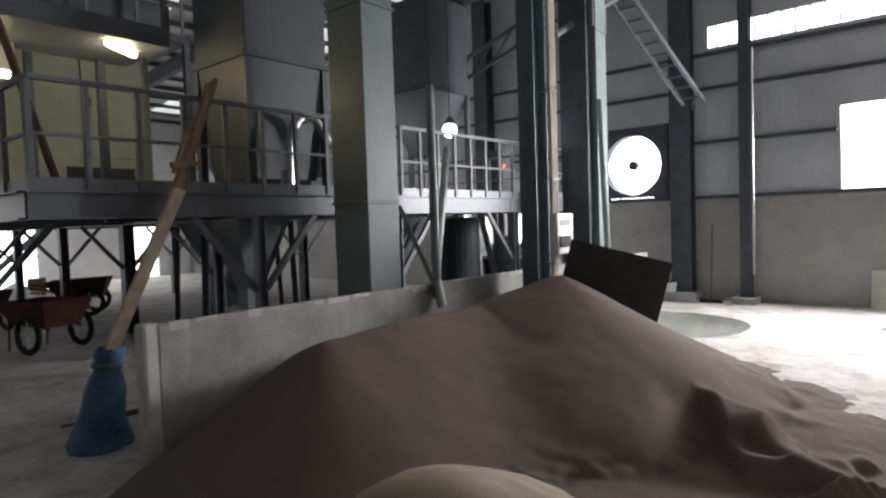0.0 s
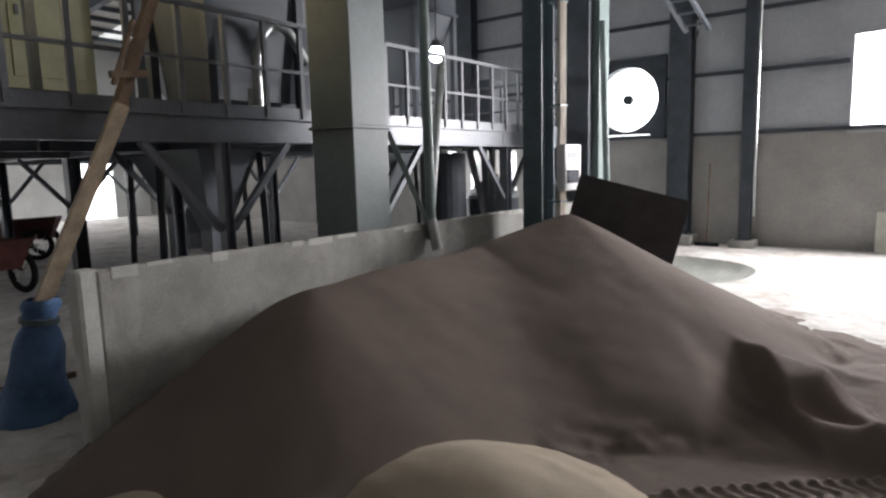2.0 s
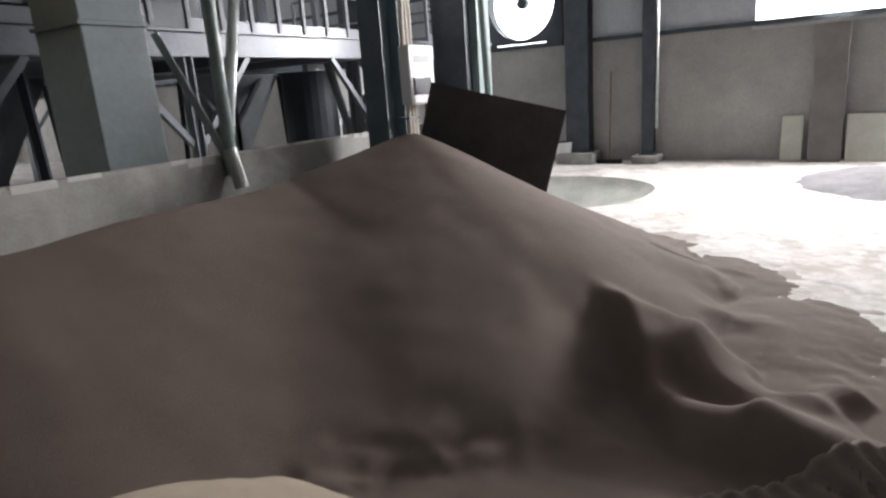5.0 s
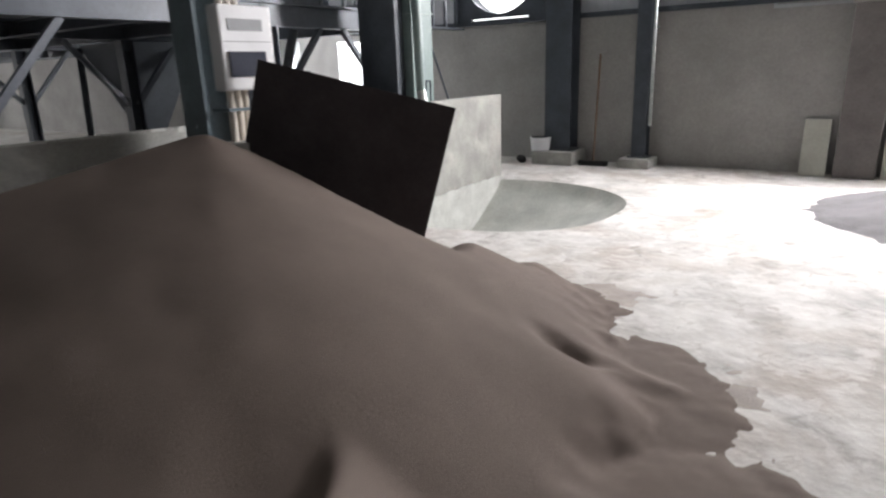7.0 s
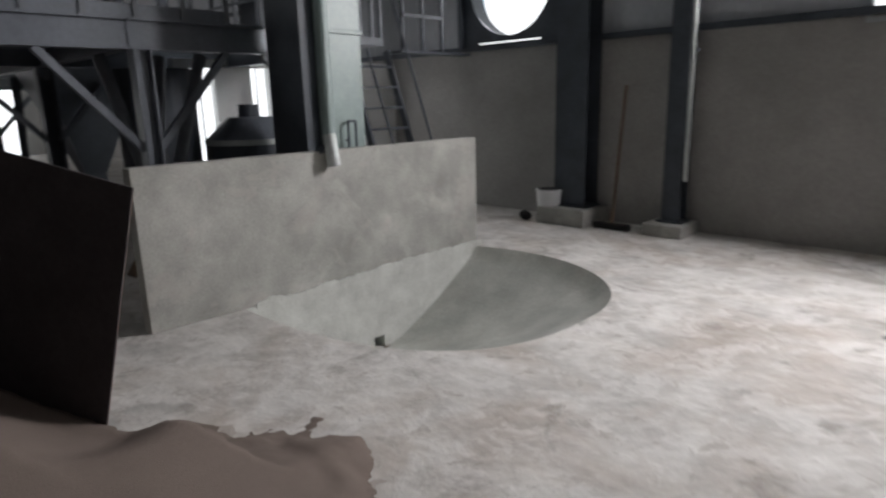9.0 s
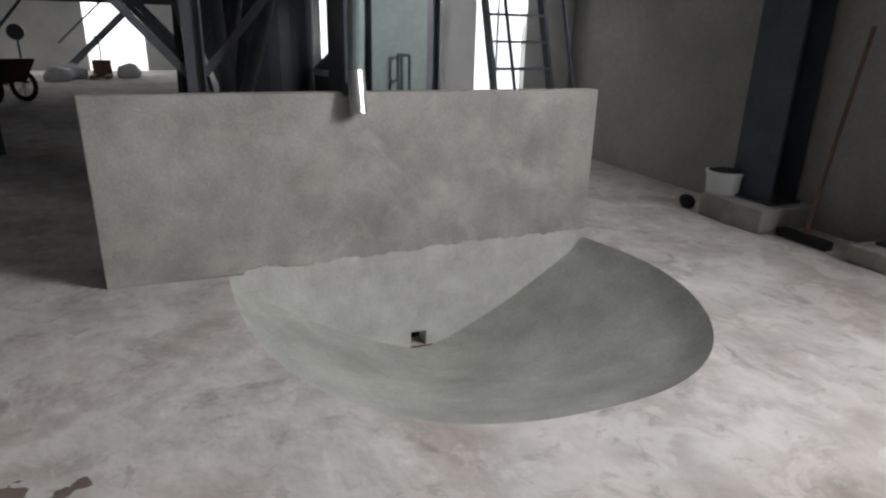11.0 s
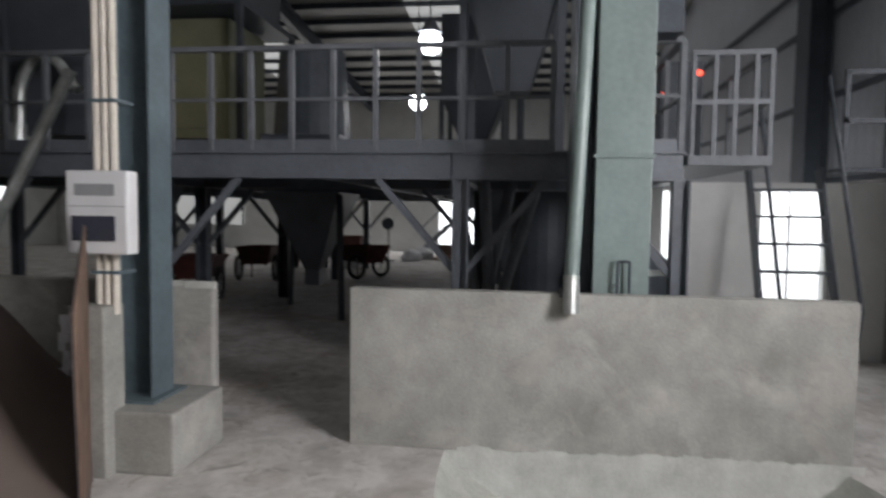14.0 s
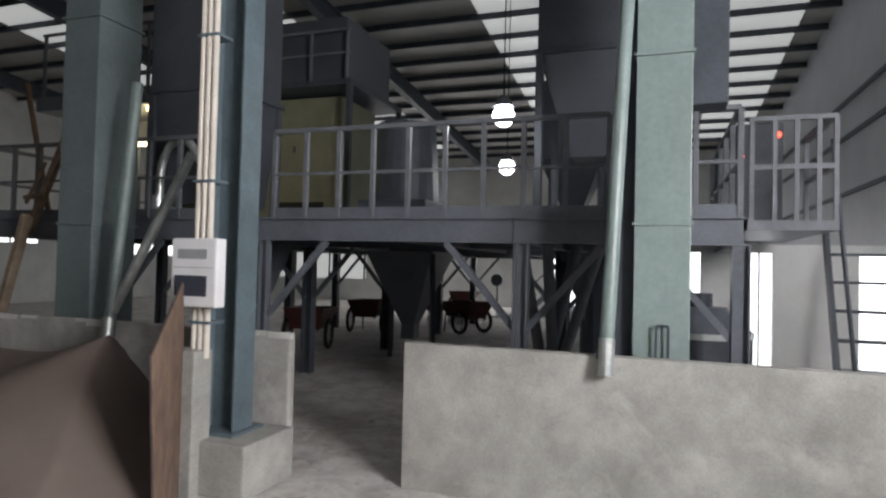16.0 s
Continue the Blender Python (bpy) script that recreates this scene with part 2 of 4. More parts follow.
def make_bowl():
    bm = bmesh.new()
    cy = PC - 0.12
    rows = []
    for f in [i / 18 for i in range(19)]:
        row = []
        for x, y in rim:
            px, py = WX + (x - WX) * f, cy + (y - cy) * f
            z = -0.69 * (1 - f ** 1.35) - 0.05 * (1 - smooth(0.93, 1.0, f)) - 0.002 + 0.012 * noise.noise((px * 3, py * 3, 0)) * (1 - f)
            row.append(bm.verts.new((px, py, z if f < 1 else 0.0)))
        rows.append(row)
    for a, b in zip(rows, rows[1:]):
        for i in range(len(rim) - 1):
            bm.faces.new((a[i], a[i + 1], b[i + 1], b[i]))
    bmesh.ops.remove_doubles(bm, verts=bm.verts, dist=0.0005)
    bmesh.ops.recalc_face_normals(bm, faces=bm.faces)
    return bm


structure("pit_bowl", make_bowl(), BOWL, "half round smoothed cement feed pit sunk in floor", "feed pit", True)

# end wall with its openings: fan, large window, strip of clear sheet
FX, FZ, FR = -5.6, 2.95, 0.66
WIN = (-1.62, 0.55, 2.1, 3.72)
CLE = (-3.95, 5.9, 5.22, 5.66)


def end_wall():
    y0, y1 = Y1, Y1 + 0.12
    return boxes(
        (X0, y0, 2.12, FX - 0.78, y1, CLE[2]), (FX - 0.78, y0, 2.12, FX + 0.78, y1, FZ - 0.78), (FX - 0.78, y0, FZ + 0.78, FX + 0.78, y1, CLE[2]),
        (FX + 0.78, y0, 2.12, WIN[0], y1, CLE[2]), (WIN[0], y0, WIN[3], WIN[1], y1, CLE[2]), (WIN[1], y0, 2.12, X1, y1, CLE[2]),
        (X0, y0, CLE[2], CLE[0], y1, CLE[3]), (X0, y0, CLE[3], X1, y1, 8.2))


wall_n = structure("wall_north", end_wall(), WALLMETAL, "grey profiled steel sheet end wall on girts", "wall")
bm = bmesh.new()
x = -9.8
while x < X1:
    if not (FX - 0.85 < x < FX + 0.85):
        for z0, z1 in (((2.13, 5.2),) if not (WIN[0] - 0.05 < x < WIN[1] + 0.05) else ((3.78, 5.2),)):
            box(bm, x, Y1 - 0.008, z0, x + 0.045, Y1 - 0.001, z1)
    x += 0.2
part("sheet_ribs", bm, WALLMETAL, wall_n)
structure("dado", boxes((X0, Y1 - 0.015, 0, X1, Y1 + 0.13, 2.12)), DADO, "grey plastered masonry lower wall with stains", "wall")
# unseen closing walls, added dark so little light bounces back onto the heap
structure("wall_east", boxes((X1, Y0, 0, X1 + 0.12, Y1, 8.2)), PIER, "unseen side wall, dark to cut bounced light", "wall")
structure("wall_south", boxes((-8.0, Y0 - 0.12, 0, X1, Y0, 8.2)), PIER, "unseen end wall, dark to cut bounced light", "wall")
SOUTH = ((-23.2, -20.4, 1.85, 2.6), (-16.5, -15.0, 2.15, 2.75))
bm = boxes((X0, Y0 - 0.12, 0, -8.0, Y0, 1.85), (X0, Y0 - 0.12, 2.75, -8.0, Y0, 8.2), (X0, Y0 - 0.12, 1.85, -23.2, Y0, 2.75), (-23.2, Y0 - 0.12, 2.6, -20.4, Y0, 2.75), (-20.4, Y0 - 0.12, 1.85, -16.5, Y0, 2.75), (-16.5, Y0 - 0.12, 1.85, -15.0, Y0, 2.15), (-15.0, Y0 - 0.12, 1.85, -8.0, Y0, 2.75))
structure("wall_south_west", bm, WALLWHITE, "whitewashed end wall with low windows", "wall")
for k, (xa, xb, za, zb) in enumerate(SOUTH):
    w = structure("window_south_%d" % (k + 1), boxes((xa, Y0 - 0.1, za, xb, Y0 - 0.08, zb)), DAY, "overexposed window low in the end wall", "window")
    for f in (0.33, 0.67):
        xm = xa + (xb - xa) * f
        part("mullion", boxes((xm - 0.025, Y0 - 0.07, za, xm + 0.025, Y0 - 0.03, zb)), STEEL_DARK, w)
structure("wall_west", boxes((X0 - 0.12, Y0, 2.5, X0, Y1, 8.0), (X0 - 0.12, Y0, 0, X0, -0.4, 2.5), (X0 - 0.12, 1.4, 0, X0, 6.2, 2.5), (X0 - 0.12, 8.0, 0, X0, 11.2, 2.5), (X0 - 0.12, 12.4, 0, X0, Y1, 2.5)), WALLWHITE, "whitewashed far wall with doorways to daylight", "wall")
structure("backdrop", boxes((X0 - 1.2, -3.5, -0.1, X0 - 1.1, 13.5, 3.0)), DAY, "bright overexposed daylight outside the doors", "daylight")
ANNEX = ((10.5, 10.8), (11.3, 11.56), (12.4, 13.1))
wa = structure("wall_annex", boxes((-8.02, 10.3, 1.95, -7.9, Y1 - 0.02, 2.05)), WALLWHITE, "low whitewashed partition wall with narrow openings", "wall")
edges = [10.3, *[v for o in ANNEX for v in o], Y1 - 0.02]
for a, b in zip(edges[::2], edges[1::2]):
    part("pier", boxes((-8.02, a, 0, -7.9, b, 1.95)), WALLWHITE, wa)
for k, (a, b) in enumerate(ANNEX):
    w = structure("window_annex_%d" % (k + 1), boxes((-8.06, a, 0.02, -8.03, b, 1.95)), DAY, "overexposed daylight behind the partition opening", "window")
    part("mullion", boxes((-8.025, (a + b) / 2 - 0.012, 0.02, -8.0, (a + b) / 2 + 0.012, 1.95)), WALLMETAL, w)


# roof sheets, purlins and rafters
RIDGE, EAVE, SLOPE = -9.5, 6.35, 0.09


def roof_z(x):
    top = EAVE + SLOPE * (RIDGE - X0)
    return top - SLOPE * abs(x - RIDGE)


def roof_mesh():
    bm = bmesh.new()
    for xa, xb in ((X0, RIDGE), (RIDGE, X1)):
        v = [(xa, Y0, roof_z(xa)), (xb, Y0, roof_z(xb)), (xb, Y1 + 0.1, roof_z(xb)), (xa, Y1 + 0.1, roof_z(xa))]
        lo = [bm.verts.new(p) for p in v]
        hi = [bm.verts.new((p[0], p[1], p[2] + 0.05)) for p in v]
        bm.faces.new(lo), bm.faces.new(hi[::-1])
        for i in range(4):
            bm.faces.new((lo[i], hi[i], hi[(i + 1) % 4], lo[(i + 1) % 4]))
    return bm


structure("ceiling", roof_mesh(), ROOF, "pale profiled roof sheets over steel purlins", "roof")
frame_roof = tagged(new("roof_frame"), "dark steel roof purlins", "roof frame", kind="structure")
x = X0 + 0.5
while x < X1:
    part("purlin", boxes((x, Y0, roof_z(x) - 0.14, x + 0.06, Y1, roof_z(x) - 0.005)), STEEL_DARK, frame_roof)
    x += 1.05
bm = bmesh.new()
for y in (-8.5, -2.6, 3.4, 9.4):
    for xa, xb in ((X0, RIDGE), (RIDGE, X1)):
        ibeam(bm, (xa, y, roof_z(xa) - 0.42), (xb, y, roof_z(xb) - 0.42), 0.2, 0.42)
structure("rafters", bm, STEEL_DARK, "dark steel portal frame rafters", "rafters")
# translucent strips in the roof
for k, y in enumerate((-5.6, 0.4, 6.4, 11.6)):
    bm = bmesh.new()
    for xa, xb in ((-24, -10.5),):
        va = [bm.verts.new((xx, yy, roof_z(xx) - 0.004)) for xx, yy in ((xa, y), (xb, y), (xb, y + 1.6), (xa, y + 1.6))]
        bm.faces.new(va)
    structure("skylight_%d" % (k + 1), bm, DAYSOFT, "translucent daylight strip in the roof", "skylight")

# girts across the end wall
bm = bmesh.new()
for z in (2.16, 3.3, 4.4, 5.1):
    spans = [(X0, FX - 0.82), (FX + 0.82, WIN[0] - 0.05), (WIN[1] + 0.05, X1)] if 2.2 < z < 3.72 else [(X0, X1)]
    for a, b in spans:
        box(bm, a, Y1 - 0.075, z - 0.04, b, Y1 - 0.009, z + 0.03)
structure("girts", bm, STEEL_DARK, "dark steel girts carrying the wall sheets", "girts")

# large window and clear strip
w = structure("window_1", boxes((WIN[0], Y1 + 0.06, WIN[2], WIN[1], Y1 + 0.08, WIN[3])), DAY, "large overexposed window in the end wall", "window")
part("window_frame", boxes((WIN[0] - 0.04, Y1 - 0.02, WIN[2] - 0.04, WIN[0], Y1 + 0.1, WIN[3] + 0.04), (WIN[1], Y1 - 0.02, WIN[2] - 0.04, WIN[1] + 0.04, Y1 + 0.1, WIN[3] + 0.04), (WIN[0], Y1 - 0.02, WIN[2] - 0.04, WIN[1], Y1 + 0.1, WIN[2]), (WIN[0], Y1 - 0.02, WIN[3], WIN[1], Y1 + 0.1, WIN[3] + 0.04)), WALLMETAL, w)
w = structure("window_2", boxes((CLE[0], Y1 + 0.06, CLE[2], CLE[1], Y1 + 0.08, CLE[3])), DAY, "long clear corrugated strip under the roof", "window")
bm = bmesh.new()
x = CLE[0] + 0.15
while x < CLE[1]:
    box(bm, x, Y1 + 0.02, CLE[2], x + 0.03, Y1 + 0.055, CLE[3])
    x += 0.24
part("mullions", bm, ROOF, w)


# ---- wall columns ----
def wall_column(x, w, d, label, plinth=0.2):
    t = thing("wall_column", label, "column", "columns of the end wall", (x, Y1, 0))
    bm = bmesh.new()
    ibeam(bm, (0, -0.09 - d / 2, plinth), (0, -0.09 - d / 2, roof_z(x) - 0.3), w, d)
    part("shaft", bm, STEEL_DARK, t)
    part("plinth", boxes((-w / 2 - 0.12, -d - 0.3, 0, w / 2 + 0.12, -0.02, plinth), bev=0.015), CONCRETE, t, "rough concrete footing")
    part("base_plate", boxes((-w / 2 - 0.04, -d - 0.13, plinth, w / 2 + 0.04, -0.08, plinth + 0.02)), STEEL_DARK, t)
    return t


wall_column(-4.42, 0.42, 0.3, "dark blue painted steel wall column on concrete footing")
wall_column(-3.2, 0.2, 0.2, "slim dark steel wall post on concrete footing", 0.13)
t = thing("wall_pier", "dark brown grey masonry pier under the window", "pier", at=(-0.55, Y1, 0))
part("pier", boxes((-0.22, -0.3, 0, 0.22, -0.02, 2.04), bev=0.012), PIER, t)
part("cap", boxes((-0.25, -0.33, 2.04, 0.25, -0.02, 2.08)), CONCRETE, t)
wall_column(3.4, 0.42, 0.3, "dark blue painted steel wall column")
wall_column(-9.5, 0.42, 0.3, "dark steel wall column behind the machines")
t = thing("conduit_pipe", "pale vertical conduit pipe on the slim wall post", "pipe", at=(-3.03, Y1 - 0.36, 0))
part("pipe", rods(((0, 0, 0.6), (0, 0, 5.0), 0.022)), GALV, t)
for z in (1.9, 3.6):
    part("clip", boxes((-0.04, 0.0, z, 0.04, 0.06, z + 0.03)), STEEL_DARK, t)
t = thing("floor_squeegee", "dark floor squeegee leaning against the end wall", "squeegee", at=(-3.82, Y1 - 0.42, 0))
part("stick", rods(((0, 0, 0.05), (-0.06, 0.32, 1.6), 0.016)), RUST, t)
part("head", boxes((-0.22, -0.05, 0.0, 0.22, 0.04, 0.07), bev=0.01), RUBBER, t)
for xa, ww in ((-1.0, 0.3), (0.02, 0.6)):
    t = thing("pale_board", "pale cream board leaning against the end wall", "board", "boards at the wall", (xa, Y1 - 0.1, 0))
    bm = bmesh.new()
    bar(bm, (0, -0.12, 0), (0, 0.02, 0.7), ww, 0.03, 0.006)
    part("board", bm, BOARD, t)
t = thing("white_bucket", "white plastic bucket standing by the wall column", "bucket", at=(-4.68, 13.38, 0))
bm = bmesh.new()
rod(bm, (0, 0, 0), (0, 0, 0.38), 0.13, 20, 0.16)
part("body", bm, PLASTIC, t, smooth=False)
part("rim", rods(((0, 0, 0.375), (0, 0, 0.395), 0.17, 20)), PLASTIC, t)
# flat black disc in place of the shade inside the bucket
part("opening", rods(((0, 0, 0.395), (0, 0, 0.399), 0.145, 20)), RUBBER, t, "black disc painted as the bucket's shaded inside")
t = thing("cloth_bundle", "small dark bundle lying at wall foot", "rag", at=(-4.95, 13.25, 0))
bm = bmesh.new()
bmesh.ops.create_icosphere(bm, subdivisions=2, radius=0.08, matrix=Matrix.Diagonal((1.1, 0.8, 0.8, 1)))
for v in bm.verts:
    v.co += Vector((0, 0, 0.062)) + v.co * 0.3 * noise.noise(v.co * 12)
part("cloth", bm, RUBBER, t)

# ---- exhaust fan ----
fan = thing("exhaust_fan", "large square wall exhaust fan glaring with daylight", "fan", at=(FX, Y1, FZ))
R = 0.78
bm = bmesh.new()
N = 48
inner = [(FR * math.cos(2 * math.pi * i / N), FR * math.sin(2 * math.pi * i / N)) for i in range(N)]
outer = []
for i in range(N):
    ca, sa = math.cos(2 * math.pi * i / N), math.sin(2 * math.pi * i / N)
    k = R / max(abs(ca), abs(sa))
    outer.append((ca * k, sa * k))
vi = [bm.verts.new((p[0], -0.05, p[1])) for p in inner]
vo = [bm.verts.new((p[0], -0.05, p[1])) for p in outer]
vb = [bm.verts.new((p[0], 0.2, p[1])) for p in inner]
for i in range(N):
    j = (i + 1) % N
    bm.faces.new((vo[i], vo[j], vi[j], vi[i])), bm.faces.new((vi[i], vi[j], vb[j], vb[i]))
part("housing", bm, STEEL_DARK, fan)
part("frame", boxes((-R - 0.05, -0.12, -R - 0.05, R + 0.05, -0.03, -R), (-R - 0.05, -0.12, R, R + 0.05, -0.03, R + 0.05), (-R - 0.05, -0.12, -R, -R, -0.03, R), (R, -0.12, -R, R + 0.05, -0.03, R)), STEEL_DARK, fan)
part("daylight_gap", boxes((-0.5, -0.056, -R + 0.035, 0.5, -0.052, -R + 0.048)), DAY, fan, "bright slit under the fan")
part("outside", rods(((0, 0.3, 0), (0, 0.32, 0), 0.72, 32)), DAY, fan, "glaring daylight behind the blades")
part("hub", rods(((0, 0.0, 0), (0, 0.12, 0), 0.1, 20)), HOPPER, fan)
for k in range(6):
    bm = bmesh.new()
    bar(bm, (0.09, 0, 0), (0.3, 0, 0), 0.012, 0.012)
    b = part("spoke", bm, HOPPER, fan)
    b.matrix_basis = pose(0, 0.06, 0, 0, 60 * k, 0)

# ---- low concrete walls ----
wa = thing("low_wall", "rough grey concrete retaining wall behind the sand heap", "low wall", at=(WX, 0, 0))
part("panel", boxes((-0.085, 2.41, 0, 0, 7.45, 1.13), bev=0.02), CONCRETE, wa)
part("end_post", boxes((-0.15, 2.3, 0, -0.005, 2.45, 1.135), bev=0.03), PLASTER_OLD, wa, "pale chipped wall end")
bm = bmesh.new()
random.seed(11)
y = 2.5
while y < 7.3:
    l = random.uniform(0.05, 0.3)
    if random.random() < 0.6:
        z0 = 1.131 - random.uniform(0.01, 0.07)
        box(bm, -0.03, y, z0, 0.003, y + l, 1.133, 0.0015)
    y += l + random.uniform(0.0, 0.12)
part("chipped_edge", bm, PLASTER_OLD, wa, "pale chipped mortar along the top edge")
wb = thing("low_wall", "smooth grey concrete wall behind the feed pit", "low wall", at=(WX, 0, 0))
part("panel", boxes((-0.12, 8.475, 0.0, 0, 11.815, 1.12), bev=0.008), CONCRETE, wb)
HY0, HY1, HZ0, HZ1 = 10.38, 10.5, -0.72, -0.6
part("footing", boxes((-0.14, 9.0, -0.9, 0.004, HY0, 0.0), (-0.14, HY1, -0.9, 0.004, 11.9, 0.0), (-0.14, HY0, HZ1, 0.004, HY1, 0.0), (-0.14, HY0, -0.9, 0.004, HY1, HZ0)), PLASTER_OLD, wb, "paler rough cement below floor level")
# black block behind the hole paints the shade of its depth
part("outlet", boxes((-0.3, HY0 - 0.02, HZ0 - 0.02, -0.145, HY1 + 0.02, HZ1 + 0.02)), RUBBER, wb, "black block as the shaded depth of the square outlet hole")
bm = bmesh.new()
random.seed(3)
y = 9.25
while y < 11.88:
    l = random.uniform(0.012, 0.03)
    h = 0.028 + 0.03 * smooth(9.9, 10.6, y) + 0.03 * noise.noise((y * 4, 0, 1)) + 0.018 * noise.noise((y * 15, 0, 2))
    box(bm, 0.0, y, -0.02, 0.01 + 0.006 * abs(noise.noise((y * 9, 0, 5))), y + l, max(0.004, h))
    y += l
part("outlet_stain", boxes((0.006, HY0 - 0.01, HZ0 - 0.01, 0.009, HY1 + 0.05, HZ0 + 0.004)), RUST, wb, "rust brown run below the outlet")
part("mortar_lip", bm, PLASTER_OLD, wb, "uneven mortar lip at the joint")


# ---- sand heap ----
CREST = [(-4.02, 3.6, 0.9), (-3.95, 5.6, 0.97), (-3.5, 6.63, 1.13)]


def heap_z(x, y):
    """Height of the brown heap: a crest along the wall up to a peak, a broad cone, shovelled edges."""
    h = -1.0
    for a, b in zip(CREST, CREST[1:]):
        dx, dy = b[0] - a[0], b[1] - a[1]
        k = max(0.0, min(1.0, ((x - a[0]) * dx + (y - a[1]) * dy) / (dx * dx + dy * dy)))
        d = math.hypot(x - a[0] - k * dx, y - a[1] - k * dy)
        h = max(h, a[2] + k * (b[2] - a[2]) - 0.5 * (math.sqrt(d * d + 0.006) - 0.07))
    ex, ey = x + 3.5, y - 6.63
    d = math.hypot(ex, ey)
    north = smooth(-0.7, 1.0, ey / (d + 0.01))
    cone = 1.15 - (0.345 + 0.3 * north) * math.sqrt(d * d + 0.01)
    cone -= 0.09 * smooth(1.6, 2.9, d)
    h = 0.5 * (h + cone + math.sqrt((h - cone) ** 2 + 0.03)) - 0.05
    # faint fall line from the peak and sand drawn away from the wall
    h += 0.006 * math.exp(-((ex * 0.55 + ey * 0.84) / 0.1) ** 2) * smooth(0.2, 0.8, ex)
    h -= 0.1 * smooth(-4.2, -4.55, x)
    h -= 0.2 * math.exp(-(((x + 4.4) / 0.3) ** 2 + ((y - 5.65) / 0.5) ** 2))
    # the standing plate holds the heap back
    side = -(x + 3.6) * 0.576 + (y - 7.14) * 0.817
    if side > 0.0:
        h = min(h, 0.17 - 0.3 * side) if x > -2.75 else min(h, 0.13 - 0.3 * side) * smooth(-3.6, -2.9, x) - 0.2 * smooth(-2.9, -3.6, x)
    elif side > -0.5:
        k = max(0.0, ((x + 3.6) * 0.817 + (y - 7.14) * 0.576) / 1.2)
        h -= max(0.0, 0.36 - 0.2 * k) * smooth(-0.6, -0.1, side) * (1 - smooth(0.85, 1.1, k))
    # bank left by the shovel, steep on its west side, with pits and lumps behind
    crest = -1.58 - 0.57 * (y - 5.59)
    bx = x - crest
    along = smooth(4.2, 5.0, y) * (1 - smooth(5.3, 5.75, y))
    h += 0.2 * along * smooth(-0.11, 0.03, bx) * (1 - smooth(0.15, 1.05, bx))
    h -= 0.06 * along * smooth(-0.6, -0.1, bx) * (1 - smooth(-0.1, 0.0, bx))
    h += 0.08 * along * smooth(0.05, 0.35, bx) * (0.4 - 2.2 * abs(noise.noise((x * 2.4, y * 2.4, 21))))
    for cx, cy, rx, ry, dz in LUMPS:
        h += 1.35 * dz * math.exp(-(((x - cx) / rx) ** 2 + ((y - cy) / ry) ** 2))
    h += 0.02 * noise.noise((x * 1.1, y * 1.1, 2.0)) + 0.006 * noise.noise((x * 5, y * 5, 5))
    skirt = -0.2
    for cx, cy, rx, ry, top in SKIRT:
        d = math.hypot((x - cx) / rx, (y - cy) / ry) + 0.14 * noise.noise((x * 2.3, y * 2.3, 7)) + 0.13 * noise.noise((x * 7, y * 7, 1)) + 0.09 * noise.noise((x * 17, y * 17, 4))
        skirt = max(skirt, top * (1 - max(0.0, d) ** 3))
    if h < 0.2:
        k = 1 - smooth(-0.02, 0.2, h)
        h += (0.05 * noise.noise((x * 3.2, y * 3.2, 9)) + 0.035 * noise.noise((x * 8, y * 8, 3)) + 0.02 * abs(noise.noise((x * 15, y * 15, 6)))) * k
    return max(h, skirt + 0.25 * max(0.0, h))


# thin spilt layer round the foot: place, spread, depth
SKIRT = ((-1.35, 6.95, 0.62, 0.72, 0.03), (-2.35, 7.85, 0.85, 0.55, 0.025), (-0.7, 4.95, 1.35, 0.85, 0.035), (-1.6, 4.6, 0.9, 0.9, 0.03), (-0.9, 3.7, 1.6, 1.1, 0.04), (-0.8, 6.1, 0.6, 0.7, 0.05))
# lumps and pits of the shovelled edge: place, spread, height
LUMPS = ((-0.15, 4.75, 0.8, 0.5, 0.14), (-0.5, 5.6, 0.5, 0.5, 0.08), (-0.95, 4.95, 0.24, 0.1, -0.12), (-0.75, 5.35, 0.14, 0.2, -0.08), (-1.05, 5.3, 0.1, 0.22, 0.08), (-0.5, 4.75, 0.3, 0.22, 0.16), (-0.45, 5.3, 0.25, 0.25, 0.12), (-1.15, 6.8, 0.4, 0.3, 0.07), (-0.85, 6.6, 0.12, 0.24, -0.09), (-1.5, 7.05, 0.14, 0.08, -0.08), (-1.0, 7.15, 0.25, 0.14, 0.09), (-0.75, 6.1, 0.3, 0.2, 0.08), (-0.95, 5.85, 0.12, 0.2, -0.08), (-2.8, 7.45, 0.5, 0.4, -0.03), (-1.75, 4.6, 0.4, 0.5, 0.05))


def heap_mesh(f, xa, xb, ya, yb, step, keep=None):
    nx, ny = int((xb - xa) / step), int((yb - ya) / step)
    vs, fs, idx = [], [], {}
    for i in range(nx + 1):
        for j in range(ny + 1):
            x, y = xa + i * step, ya + j * step
            idx[i, j] = len(vs)
            vs.append((x, y, max(-0.03, f(x, y))))
    for i in range(nx):
        for j in range(ny):
            q = (idx[i, j], idx[i + 1, j], idx[i + 1, j + 1], idx[i, j + 1])
            if max(vs[k][2] for k in q) > -0.025 and (keep is None or keep(*vs[q[0]][:2])):
                fs.append(q)
    me = bpy.data.meshes.new("sand")
    me.from_pydata(vs, [], fs)
    bm = bmesh.new()
    bm.from_mesh(me)
    bmesh.ops.delete(bm, geom=[v for v in bm.verts if not v.link_faces], context="VERTS")
    bpy.data.meshes.remove(me)
    return bm


tagged(link("sand_heap", heap_mesh(heap_z, WX - 0.05, 1.6, 1.8, 8.7, 0.026), SAND, True), "large heap of fine brown sand against concrete wall", "sand heap")


